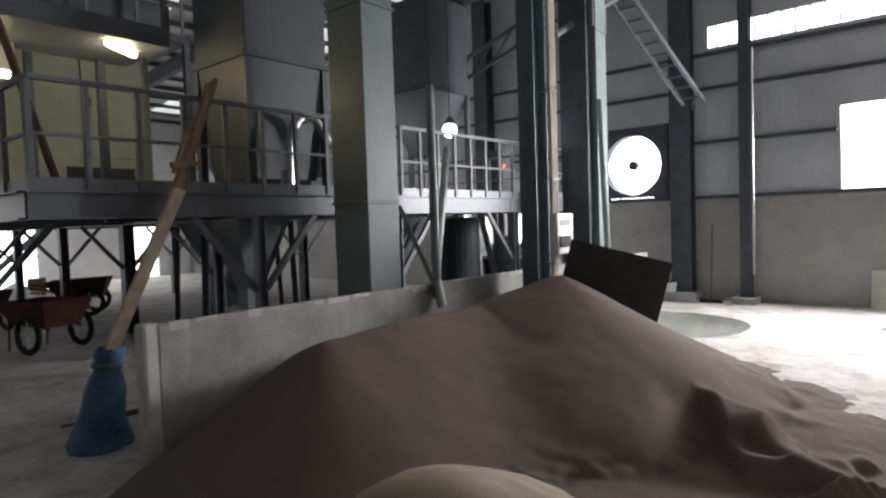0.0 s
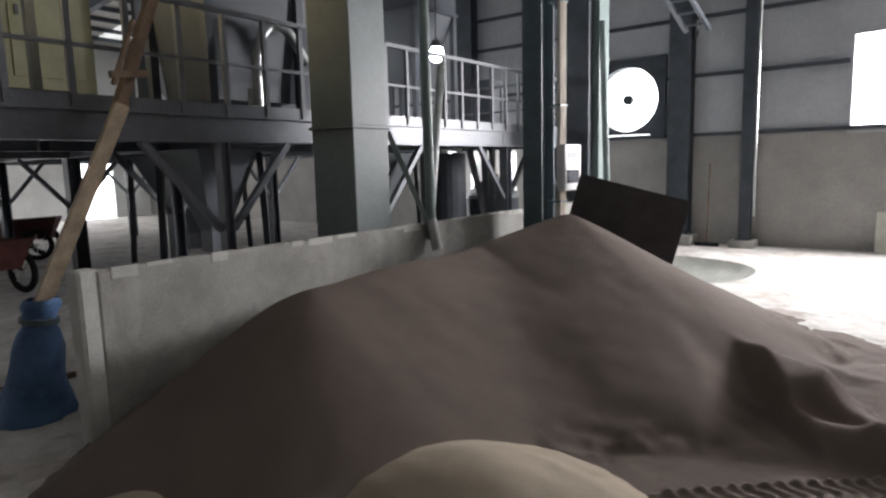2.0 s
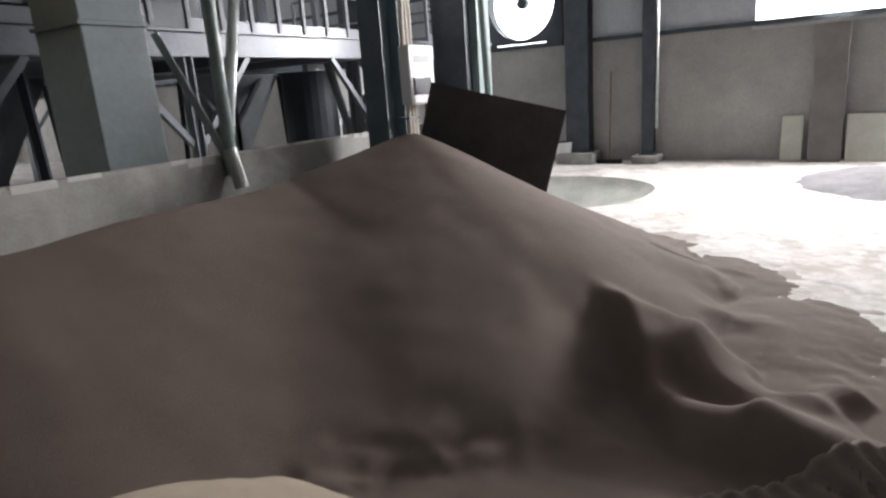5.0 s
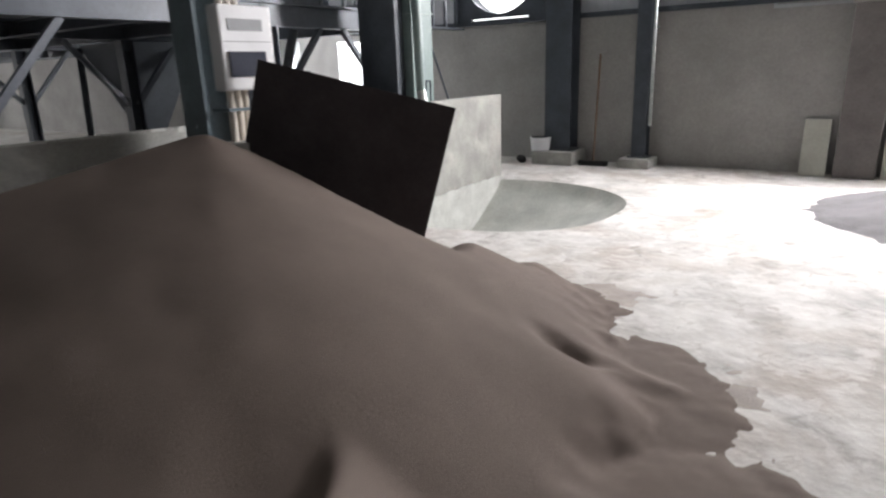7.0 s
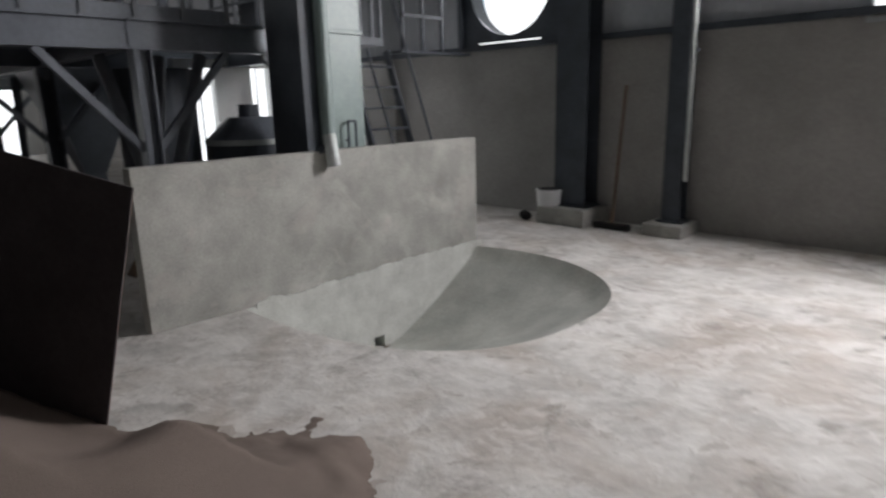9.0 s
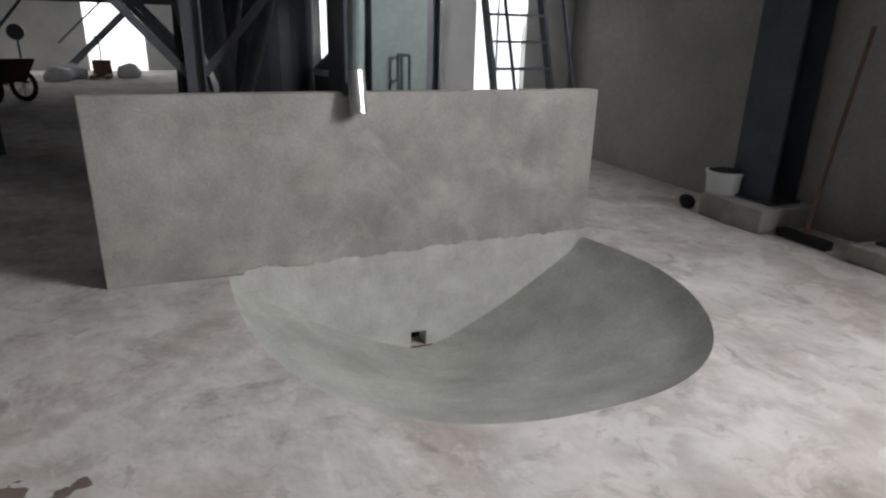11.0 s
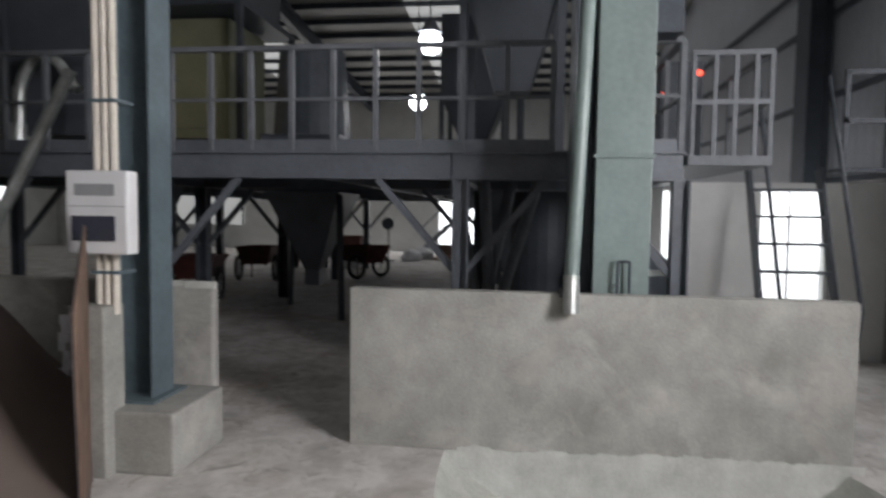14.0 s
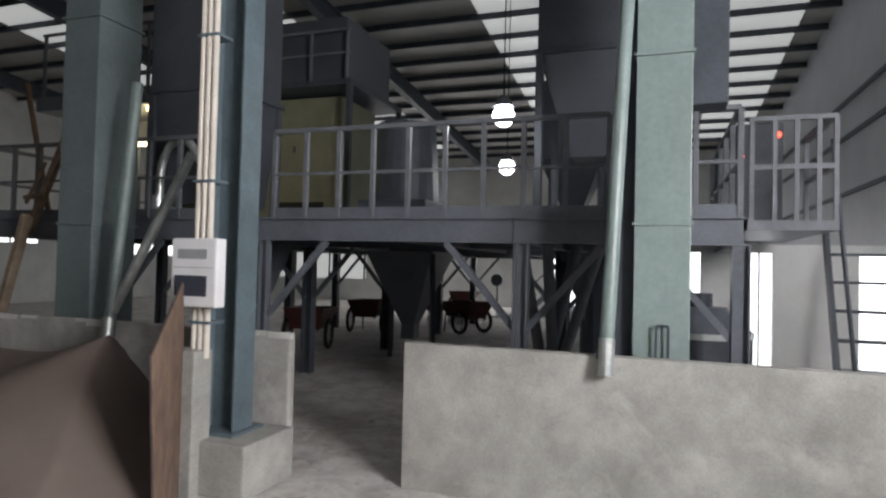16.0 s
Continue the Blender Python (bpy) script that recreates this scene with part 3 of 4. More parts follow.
def scatter_z(x, y):
    """Thin ragged film of spilt sand thrown past the foot of the heap."""
    best = 9.0
    for cx, cy, rx, ry, top in SKIRT:
        best = min(best, math.hypot((x - cx) / (rx * 1.2), (y - cy) / (ry * 1.2)))
    n = noise.noise((x * 2.1, y * 2.1, 11)) + 0.6 * noise.noise((x * 6, y * 6, 12)) + 0.4 * noise.noise((x * 16, y * 16, 13))
    v = 0.12 + n * 0.8 - 2.0 * (best - 0.75)
    return 0.012 * min(1.0, v) if best < 1.5 and v > -0.6 else -1.0


tagged(link("spilt_sand", heap_mesh(scatter_z, -3.6, 1.0, 4.4, 9.0, 0.03), SAND_FILM, True), "thin brown film of spilt sand on concrete", "spilt sand", kind="stuff")


def mound(cx, cy, rx, ry, h, seed, jag=0.08):
    def f(x, y):
        d = math.hypot((x - cx) / rx, (y - cy) / ry)
        d += jag * noise.noise((x * 2.6, y * 2.6, seed)) + jag * 0.6 * noise.noise((x * 8, y * 8, seed))
        return h * (1 - max(d, 0.0) ** 1.5) if d < 1.3 else -1
    return f


tagged(link("sand_heap", heap_mesh(mound(0.45, 11.6, 1.3, 1.35, 0.2, 4.0), -1.2, 2.2, 9.8, 13.3, 0.05), SAND_GREY, True), "low flat heap of dark grey sand on floor", "sand heap")


tagged(link("sand_heap", heap_mesh(mound(-2.3, 3.1, 1.0, 0.85, 0.28, 6.0, 0.05), -3.4, -0.9, 1.6, 4.4, 0.04), SAND_PALE, True), "low mound of pale cream sand before brown heap", "sand heap")
tagged(link("sand_heap", heap_mesh(mound(-3.55, 2.05, 0.5, 0.5, 0.16, 8.0, 0.08), -4.3, -2.8, 1.3, 2.8, 0.04), SAND_PALE, True), "small mound of pale cream sand at heap foot", "sand heap")


def tyre_track(ax, ay, bx, by, half):
    """Strip of loose sand along a wheel's line, pressed into herringbone ridges with raised borders."""
    a, b = Vector((ax, ay)), Vector((bx, by))
    d = (b - a).normalized()
    n = Vector((-d.y, d.x))
    nu, nv = int((b - a).length / 0.014), 28
    bm = bmesh.new()
    rows = []
    for i in range(nu + 1):
        row = []
        for j in range(nv + 1):
            u, v = i * 0.014, (j / nv * 2 - 1)
            q = a + d * u + n * (v * half + 0.05 * math.sin(u * 1.4))
            wave = math.sin(2 * math.pi * (u / 0.085 + abs(v) * 1.3))
            jag = noise.noise((q.x * 6, q.y * 6, 3))
            fade = 1 - smooth(0.7, 1.0, abs(v) + 0.2 * jag)
            ends = smooth(0, 0.3, u) * (1 - smooth(nu * 0.014 - 0.3, nu * 0.014, u))
            z = max(0.0, heap_z(q.x, q.y)) + (0.006 + 0.011 * max(-0.4, wave) + 0.022 * math.exp(-((abs(v) - 0.72) / 0.12) ** 2) + 0.012 * jag) * ends
            row.append(bm.verts.new((q.x, q.y, z - 0.03 * (1 - fade * ends))))
        rows.append(row)
    for p, q in zip(rows, rows[1:]):
        for j in range(nv):
            bm.faces.new((p[j], q[j], q[j + 1], p[j + 1]))
    bmesh.ops.recalc_face_normals(bm, faces=bm.faces)
    return bm


for line in ((-1.7, 3.45, 0.1, 4.95, 0.17), (-1.5, 3.0, 0.2, 4.3, 0.17)):
    tagged(link("tyre_track", tyre_track(*line), SAND_TRACK_LIT, True), "wheel track with herringbone tread in loose sand", "tyre track", kind="stuff")


# ---- steel column with its fuse box ----
CX, CY = -4.12, 7.15
t = thing("steel_column", "blue grey painted steel column on a concrete pedestal", "column", at=(CX, CY, 0))
bm = bmesh.new()
ibeam(bm, (0, 0, 0.41), (0, 0, roof_z(CX) - 0.6), 0.24, 0.3)
part("shaft", bm, STEEL_BLUE, t)
part("pedestal", boxes((-0.3, -0.28, 0, 0.34, 0.42, 0.4), bev=0.02), CONCRETE, t, "chipped concrete pedestal")
part("base_plate", boxes((-0.2, -0.2, 0.4, 0.2, 0.2, 0.42)), STEEL_BLUE, t)
t = thing("conduit_bundle", "three cream plastic conduits running down the column", "conduit", at=(CX + 0.3, CY - 0.02, 0))
for k in range(3):
    part("conduit", rods(((0, -0.06 + 0.055 * k, 1.0), (0, -0.06 + 0.055 * k, 6.2), 0.024, 12)), CONDUIT, t)
for z in (1.25, 2.3, 3.4, 4.6):
    part("clip", boxes((-0.14, -0.1, z, 0.03, 0.09, z + 0.02)), STEEL_BLUE, t)
t = thing("concrete_stub", "short grey concrete post with torn white paper", "post", at=(CX + 0.33, CY - 0.1, 0))
part("post", boxes((-0.1, -0.13, 0, 0.1, 0.13, 1.06), bev=0.012), CONCRETE, t)
bm = bmesh.new()
for k in range(10):
    bmesh.ops.create_cube(bm, size=1, matrix=pose(0.108, -0.12 + 0.02 * math.sin(k * 1.7), 0.98 - 0.055 * k, 0, 4 * math.sin(k * 2.1), 0) @ Matrix.Diagonal((0.006, 0.06 + 0.02 * math.sin(k * 1.3), 0.06, 1)))
part("torn_paper", bm, PAPER, t, "torn white paper strip")
fb = thing("fuse_box", "white plastic fuse box with smoked cover on column", "fuse box", at=(CX + 0.37, CY, 1.63))
part("body", boxes((-0.05, -0.2, -0.25, 0.06, 0.2, 0.25), bev=0.015), PLASTIC, fb)
part("cover", boxes((0.06, -0.155, -0.17, 0.072, 0.125, -0.02), bev=0.004), PLASTIC_DARK, fb, "smoked breaker window")
part("label", boxes((0.06, -0.14, 0.1, 0.064, 0.12, 0.17)), GREYLABEL, fb, "grey printed label")
part("seam", boxes((0.06, -0.18, 0.035, 0.063, 0.18, 0.04)), GREYLABEL, fb)

# ---- steel plate leaning in the heap ----
p = thing("steel_plate", "dark steel sheet standing tilted in the sand heap", "steel plate", at=(-3.6, 7.14, 1.56))
p.rotation_euler = Euler((0, radians(15.5), math.atan2(0.69, 0.98)), "XYZ")
bm = boxes((0, -0.008, -1.45, 1.25, 0.0, 0))
part("sheet", bm, PLATE, p)
part("back", boxes((0.004, 0.001, -1.44, 1.246, 0.008, -0.004)), RUST, p, "rusty back of the sheet")

# ---- bucket elevators and spouts ----
def elevator(name_label, paint, x0, y0, x1, y1, top, seams, seam_w=0.04):
    t = thing("bucket_elevator", name_label, "bucket elevator", "bucket elevators", ((x0 + x1) / 2, (y0 + y1) / 2, 0))
    hx, hy = (x1 - x0) / 2, (y1 - y0) / 2
    zs = [0.0, *seams, top]
    for a, b in zip(zs, zs[1:]):
        part("casing", boxes((-hx, -hy, a + 0.012, hx, hy, b - 0.012), bev=0.008), paint, t)
    for z in seams:
        part("flange", boxes((-hx - seam_w, -hy - seam_w, z - 0.012, hx + seam_w, hy + seam_w, z + 0.012)), paint, t)
    return t


ea = elevator("tall grey green sheet steel bucket elevator casing", STEEL_GREEN_DARK, -5.13, 4.68, -4.6, 5.13, 6.6, (2.05, 4.1), 0.02)
eb = elevator("slim pale green bucket elevator casing beside feed pit", STEEL_GREEN, -5.3, 10.16, -4.68, 10.54, 6.4, (2.06, 3.28, 5.0), 0.015)
part("handle", rods(((0.32, -0.03, 1.18), (0.36, -0.03, 1.18), 0.008), ((0.36, -0.03, 1.02), (0.36, -0.03, 1.34), 0.01), ((0.36, 0.05, 1.02), (0.36, 0.05, 1.34), 0.01), ((0.36, -0.03, 1.34), (0.36, 0.05, 1.34), 0.01)), STEEL_DARK, eb, "dark bent inspection door handle")
part("leg_casing", boxes((-0.31, -0.34, 0, 0.2, -0.2, 6.0)), STEEL_DARK, eb, "dark narrow side casing")
part("side_duct", boxes((-0.35, 0.2, 3.0, -0.1, 0.46, 6.3), bev=0.01), STEEL_DARK, eb)
sp = thing("spout_pipe", "bright galvanised spout pipe over the pit wall", "pipe", at=(-4.47, 10.0, 1.0))
part("pipe", rods(((0, 0, 0.24), (-0.14, 0.1, 2.8), 0.05, 16)), STEEL_GREEN, sp, smooth=False)
part("nozzle", rods(((0.05, 0.0, 0.0), (0, 0, 0.25), 0.055, 16, 0.055)), GALV, sp, "bright bare metal end")
part("bracket", bars(((-0.14, -0.07, 0.06), (0.0, -0.04, 0.16), 0.05, 0.05)), STEEL_DARK, sp)
sa = thing("spout_pipe", "two galvanised spout pipes joining above the wall", "pipe", at=(-4.45, 5.55, 0.97))
part("pipe", rods(((0, 0, 0), (-0.12, 0.12, 2.4), 0.05, 16)), STEEL_GREEN, sa)
part("branch", rods(((-0.02, 0.02, 0.25), (-0.3, 0.62, 1.75), 0.045, 16)), GALV, sa)
part("nozzle", rods(((0.05, 0.02, -0.1), (0, 0, 0.2), 0.055, 16)), GALV, sa, "bright bare metal end")
part("bracket", bars(((-0.3, -0.25, 1.05), (0.03, 0.0, 0.02), 0.05, 0.05)), STEEL_GREEN, sa)

# ---- raised platform ----
DX, DZ0, DZ1 = -5.7, 1.95, 2.19
deck = thing("steel_platform", "grey painted steel machine platform on posts with railings", "platform", at=(DX, 0, 0))


def dbeam(a, b, w=0.12, h=0.24):
    bm = bmesh.new()
    ibeam(bm, a, b, w, h)
    part("beam", bm, STEEL_DECK, deck)


dbeam((-0.06, 2.0, 2.07), (-0.06, 9.03, 2.07))
dbeam((-0.06, 9.04, 2.07), (-0.06, 11.0, 2.07))
dbeam((-0.12, 2.0, 2.07), (-12, 2.0, 2.07))
dbeam((-12, 2.0, 2.07), (-12, 11.0, 2.07))
dbeam((-0.12, 11.0, 2.07), (-12, 11.0, 2.07))
for xx in (-2.8, -5.8, -8.9):
    dbeam((xx, 2.06, 2.06), (xx, 10.94, 2.06), 0.1, 0.2)
for yy in (5.2, 7.8, 9.1):
    dbeam((-0.12, yy, 2.04), (-11.9, yy, 2.04), 0.1, 0.16)
part("plating", boxes((-12, 2.0, 2.192, -0.02, 11.0, 2.2)), STEEL_DECK, deck)
for xx, yy, w in ((-0.06, 9.12, 0.14), (-0.06, 10.98, 0.14), (-0.06, 4.15, 0.1), (-0.06, 6.3, 0.1), (-2.8, 5.2, 0.16), (-2.8, 9.1, 0.16), (-2.8, 2.3, 0.13), (-5.8, 2.9, 0.16), (-5.8, 5.2, 0.2), (-5.8, 9.1, 0.16), (-8.9, 5.2, 0.16), (-8.9, 9.1, 0.16), (-8.9, 2.3, 0.16), (-11.9, 5.2, 0.16), (-11.9, 9.1, 0.16)):
    bm = bmesh.new()
    ibeam(bm, (xx, yy, 0), (xx, yy, 1.95), w, w)
    # posts behind the front row take the darker steel colour
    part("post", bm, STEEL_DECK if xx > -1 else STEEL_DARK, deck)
    for s in (-1, 1):
        if 2.9 < yy + s * 0.8 < 10.9:
            part("brace", bars(((xx, yy + s * 0.06, 1.15), (xx, yy + s * 0.75, 1.95), 0.06, 0.06)), STEEL_DECK, deck)


def railing(a, b, n, z0=2.2, z1=3.12):
    a, b = Vector(a), Vector(b)
    part("handrail", bars(((*a, z1), (*b, z1), 0.045, 0.045)), STEEL_RAIL, deck)
    part("mid_rail", bars(((*a, (z0 + z1) / 2), (*b, (z0 + z1) / 2), 0.03, 0.03)), STEEL_RAIL, deck)
    part("toe_board", bars(((*a, z0 + 0.05), (*b, z0 + 0.05), 0.01, 0.1)), STEEL_DECK, deck)
    for i in range(n + 1):
        q = a.lerp(b, i / n)
        part("baluster", bars(((*q, z0), (*q, z1 - 0.01), 0.045, 0.045)), STEEL_RAIL, deck)


railing((-0.05, 2.03), (-0.05, 6.0), 9)
railing((-0.05, 6.4), (-0.05, 9.9), 9)
railing((-0.05, 10.62), (-0.05, 10.97), 1)
railing((-0.1, 2.03), (-5.5, 2.03), 9)
railing((-0.1, 10.97), (-3, 10.97), 5)

# landing and stair beside the platform
land = thing("stair_landing", "small grey steel landing with railings above a stair", "landing", at=(DX, 11.0, 0))
part("plate", boxes((-2.3, 0.02, 2.08, 0.0, 0.68, 2.16)), STEEL_RAIL, land)
for q in ((0.0, 0.05), (0.0, 0.22), (0.0, 0.38), (0.0, 0.54), (0.0, 0.66)):
    part("baluster", bars(((q[0] - 0.02, q[1], 2.16), (q[0] - 0.02, q[1], 3.0), 0.035, 0.035)), STEEL_RAIL, land)
for z in (3.0, 2.6):
    part("rail", bars(((-0.02, 0.03, z), (-0.02, 0.67, z), 0.04, 0.04)), STEEL_RAIL, land)
    part("rail", bars(((-0.02, 0.66, z), (-1.1, 0.66, z), 0.04, 0.04)), STEEL_RAIL, land)
part("baluster", bars(((-1.08, 0.66, 2.16), (-1.08, 0.66, 3.0), 0.04, 0.04)), STEEL_RAIL, land)
stair = thing("steel_stair", "steep dark steel stair with open rungs", "stair", at=(DX, 11.75, 0))
for yy in (0.0, 0.62):
    part("stringer", bars(((-0.75, yy, 2.1), (-0.02, yy, 0.0), 0.035, 0.1)), STEEL_DARK, stair)
    part("handrail", rods(((-0.75, yy + 0.05, 2.95), (0.0, yy + 0.05, 0.9), 0.018), ((0.0, yy + 0.05, 0.9), (-0.1, yy + 0.05, 0.28), 0.018)), STEEL_DARK, stair)
for k in range(8):
    f = (k + 0.8) / 8.6
    part("tread", boxes((-0.75 * f - 0.07, 0.02, 2.1 * f - 0.012, -0.75 * f + 0.07, 0.6, 2.1 * f + 0.012)), STEEL_DARK, stair)

# ---- machines on the platform ----
def machine_hopper(x, y, w, d, z0, z1, z2, label, neck=0.35):
    """A box from z1 to z2 above a tapered hopper from z0, on four legs."""
    t = thing("hopper", label, "hopper", "hoppers", (x, y, 0))
    part("bin", boxes((-w / 2, -d / 2, z1, w / 2, d / 2, z2), bev=0.015), HOPPER, t)
    bm = bmesh.new()
    top = [bm.verts.new((sx * w / 2, sy * d / 2, z1 - 0.004)) for sx, sy in ((-1, -1), (1, -1), (1, 1), (-1, 1))]
    bot = [bm.verts.new((sx * w / 2 * neck, sy * d / 2 * neck, z0)) for sx, sy in ((-1, -1), (1, -1), (1, 1), (-1, 1))]
    for i in range(4):
        bm.faces.new((top[i], bot[i], bot[(i + 1) % 4], top[(i + 1) % 4]))
    bm.faces.new(bot[::-1])
    part("cone", bm, HOPPER, t)
    part("rim", boxes((-w / 2 - 0.04, -d / 2 - 0.04, z1 - 0.03, w / 2 + 0.04, d / 2 + 0.04, z1 + 0.03)), STEEL_DARK, t)
    for sx in (-1, 1):
        for sy in (-1, 1):
            part("leg", bars(((sx * (w / 2 - 0.03), sy * (d / 2 - 0.03), 2.2), (sx * (w / 2 - 0.03), sy * (d / 2 - 0.03), z1 - 0.03), 0.09, 0.09)), HOPPER, t)
    return t


machine_hopper(-6.65, 4.88, 1.1, 1.16, 2.4, 3.8, 6.3, "large grey sheet steel hopper on legs", 0.78)
machine_hopper(-8.0, 9.5, 1.3, 1.15, 3.1, 4.3, 6.0, "grey sheet steel hopper with tapered cone", 0.35)
machine_hopper(-13.5, 8.6, 1.5, 1.3, 3.0, 4.0, 5.6, "grey sheet steel hopper behind other machines", 0.35)
t = thing("machine_cabinet", "yellow green machine cabinet with door on platform", "cabinet", at=(-10.5, 3.9, 2.2))
part("body", boxes((-0.7, -0.95, 0.0, 0.7, 1.05, 2.5), bev=0.02), CABINET, t)
part("door", boxes((0.7, 0.05, 0.75, 0.72, 0.9, 2.3), bev=0.006), CABINET, t)
# no recess is cut: a black panel gives the low opening's shade
part("opening", boxes((0.7, -0.2, 0.12, 0.715, 0.75, 0.6)), RUBBER, t, "black panel painted as a low shaded opening")
part("latch", boxes((0.72, 0.12, 1.5, 0.75, 0.16, 1.62)), STEEL_DARK, t)
t = thing("sifter_box", "grey raised sifter box with railing on frame", "sifter", at=(-10.4, 4.3, 4.75))
part("body", boxes((-0.9, -0.9, 0.12, 0.9, 0.9, 1.25), bev=0.03), HOPPER, t)
part("tray", boxes((-1.1, -1.2, 0.0, 1.1, 1.1, 0.1)), STEEL_DARK, t)
for yy in (-1.1, -0.4, 0.3, 1.0):
    part("rail_post", bars(((1.07, yy, 0.1), (1.07, yy, 0.95), 0.04, 0.04)), STEEL_RAIL, t)
part("rail", bars(((1.07, -1.15, 0.95), (1.07, 1.05, 0.95), 0.04, 0.04), ((1.07, -1.15, 0.55), (1.07, 1.05, 0.55), 0.03, 0.03)), STEEL_RAIL, t)
for dx in (-1.05, 1.05):
    for dy in (-1.15, 1.05):
        part("leg", bars(((dx, dy, -2.55), (dx, dy, 0.0), 0.09, 0.09)), STEEL_DARK, t)
t = thing("upper_gallery", "grey steel upper gallery with railing and soffit lamp", "gallery", at=(-7.6, 2.75, 3.95))
part("floor_box", boxes((-0.6, -1.6, 0.0, 0.6, 1.15, 0.22), bev=0.01), STEEL_DECK, t)
for yy in (-1.5, -1.0, -0.5, 0.0, 0.55, 1.1):
    part("rail_post", bars(((0.55, yy, 0.22), (0.55, yy, 1.2), 0.04, 0.04)), STEEL_RAIL, t)
part("rail", bars(((0.55, -1.55, 1.2), (0.55, 1.12, 1.2), 0.04, 0.04), ((0.55, -1.55, 0.7), (0.55, 1.12, 0.7), 0.03, 0.03)), STEEL_RAIL, t)
for dx in (-0.5,):
    for dy in (-0.7, 0.8):
        part("leg", bars(((dx, dy, -2.0), (dx, dy, 0.0), 0.09, 0.09)), STEEL_DARK, t)
for px, py, pz, turn in ((-7.25, 3.45, 3.905, 35), (-8.0, 2.3, 3.6, 0)):
    t = thing("tube_lamp", "warm glowing lamp tube under the gallery", "lamp", "gallery lamps", (px, py, pz))
    t.rotation_euler = (0, 0, radians(turn))
    part("tube", rods(((0, -0.25, 0), (0, 0.25, 0), 0.04, 12)), TUBE, t)
    part("holder", boxes((-0.06, -0.3, 0.041, 0.06, 0.3, 0.046 if pz > 3.8 else 0.36)), PLASTIC, t)
    d = bpy.data.lights.new("tube_light", "POINT")
    d.energy, d.shadow_soft_size, d.color = 12, 0.15, (1.0, 0.82, 0.5)
    new("tube_light", d).location = (px, py, pz - 0.15)
t = thing("separator_drum", "dark rounded separator drum standing on the platform", "machine", at=(-8.2, 6.9, 2.2))
part("drum", rods(((0, 0, 0.4), (0, 0, 1.5), 0.5, 24, 0.42)), STEEL_DARK, t)
part("base", boxes((-0.5, -0.5, 0, 0.5, 0.5, 0.4), bev=0.02), STEEL_DARK, t)
t = thing("vent_hose", "pale bent ventilation hose rising from machine", "hose", at=(-5.9, 4.7, 2.2))
cu = bpy.data.curves.new("hose", "CURVE")
cu.dimensions, cu.bevel_depth, cu.bevel_resolution = "3D", 0.05, 4
s = cu.splines.new("BEZIER")
s.bezier_points.add(3)
for bp_, co in zip(s.bezier_points, ((0, -0.02, 0.2), (0, 0.07, 0.77), (0, 0.28, 0.93), (0, 0.64, 0.6))):
    bp_.co, bp_.handle_left_type, bp_.handle_right_type = co, "AUTO", "AUTO"
h = new("hose", cu)
h.parent = t
cu.materials.append(GALV)
part("foot", rods(((0, -0.03, 0.0), (0, -0.03, 0.28), 0.08, 16)), GALV, t)

# pendant lamps between the machines
for px, py, pz in ((-6.72, 8.68, 3.4), (-9.5, 8.07, 3.28)):
    t = thing("pendant_lamp", "white glaring bulb hanging on a cord", "lamp", "pendant lamps", (px, py, pz))
    bm = bmesh.new()
    bmesh.ops.create_uvsphere(bm, u_segments=16, v_segments=12, radius=0.12)
    part("bulb", bm, BULB, t, smooth=True)
    part("shade", rods(((0, 0, 0.1), (0, 0, 0.22), 0.12, 18, 0.05)), STEEL_DECK, t)
    part("cord", rods(((0, 0, 0.22), (0, 0, roof_z(px) - pz + 0.01), 0.008, 6)), RUBBER, t)
    d = bpy.data.lights.new("bulb_light", "POINT")
    d.energy, d.shadow_soft_size = 25, 0.1
    new("bulb_light", d).location = (px + 0.12, py, pz - 0.1)

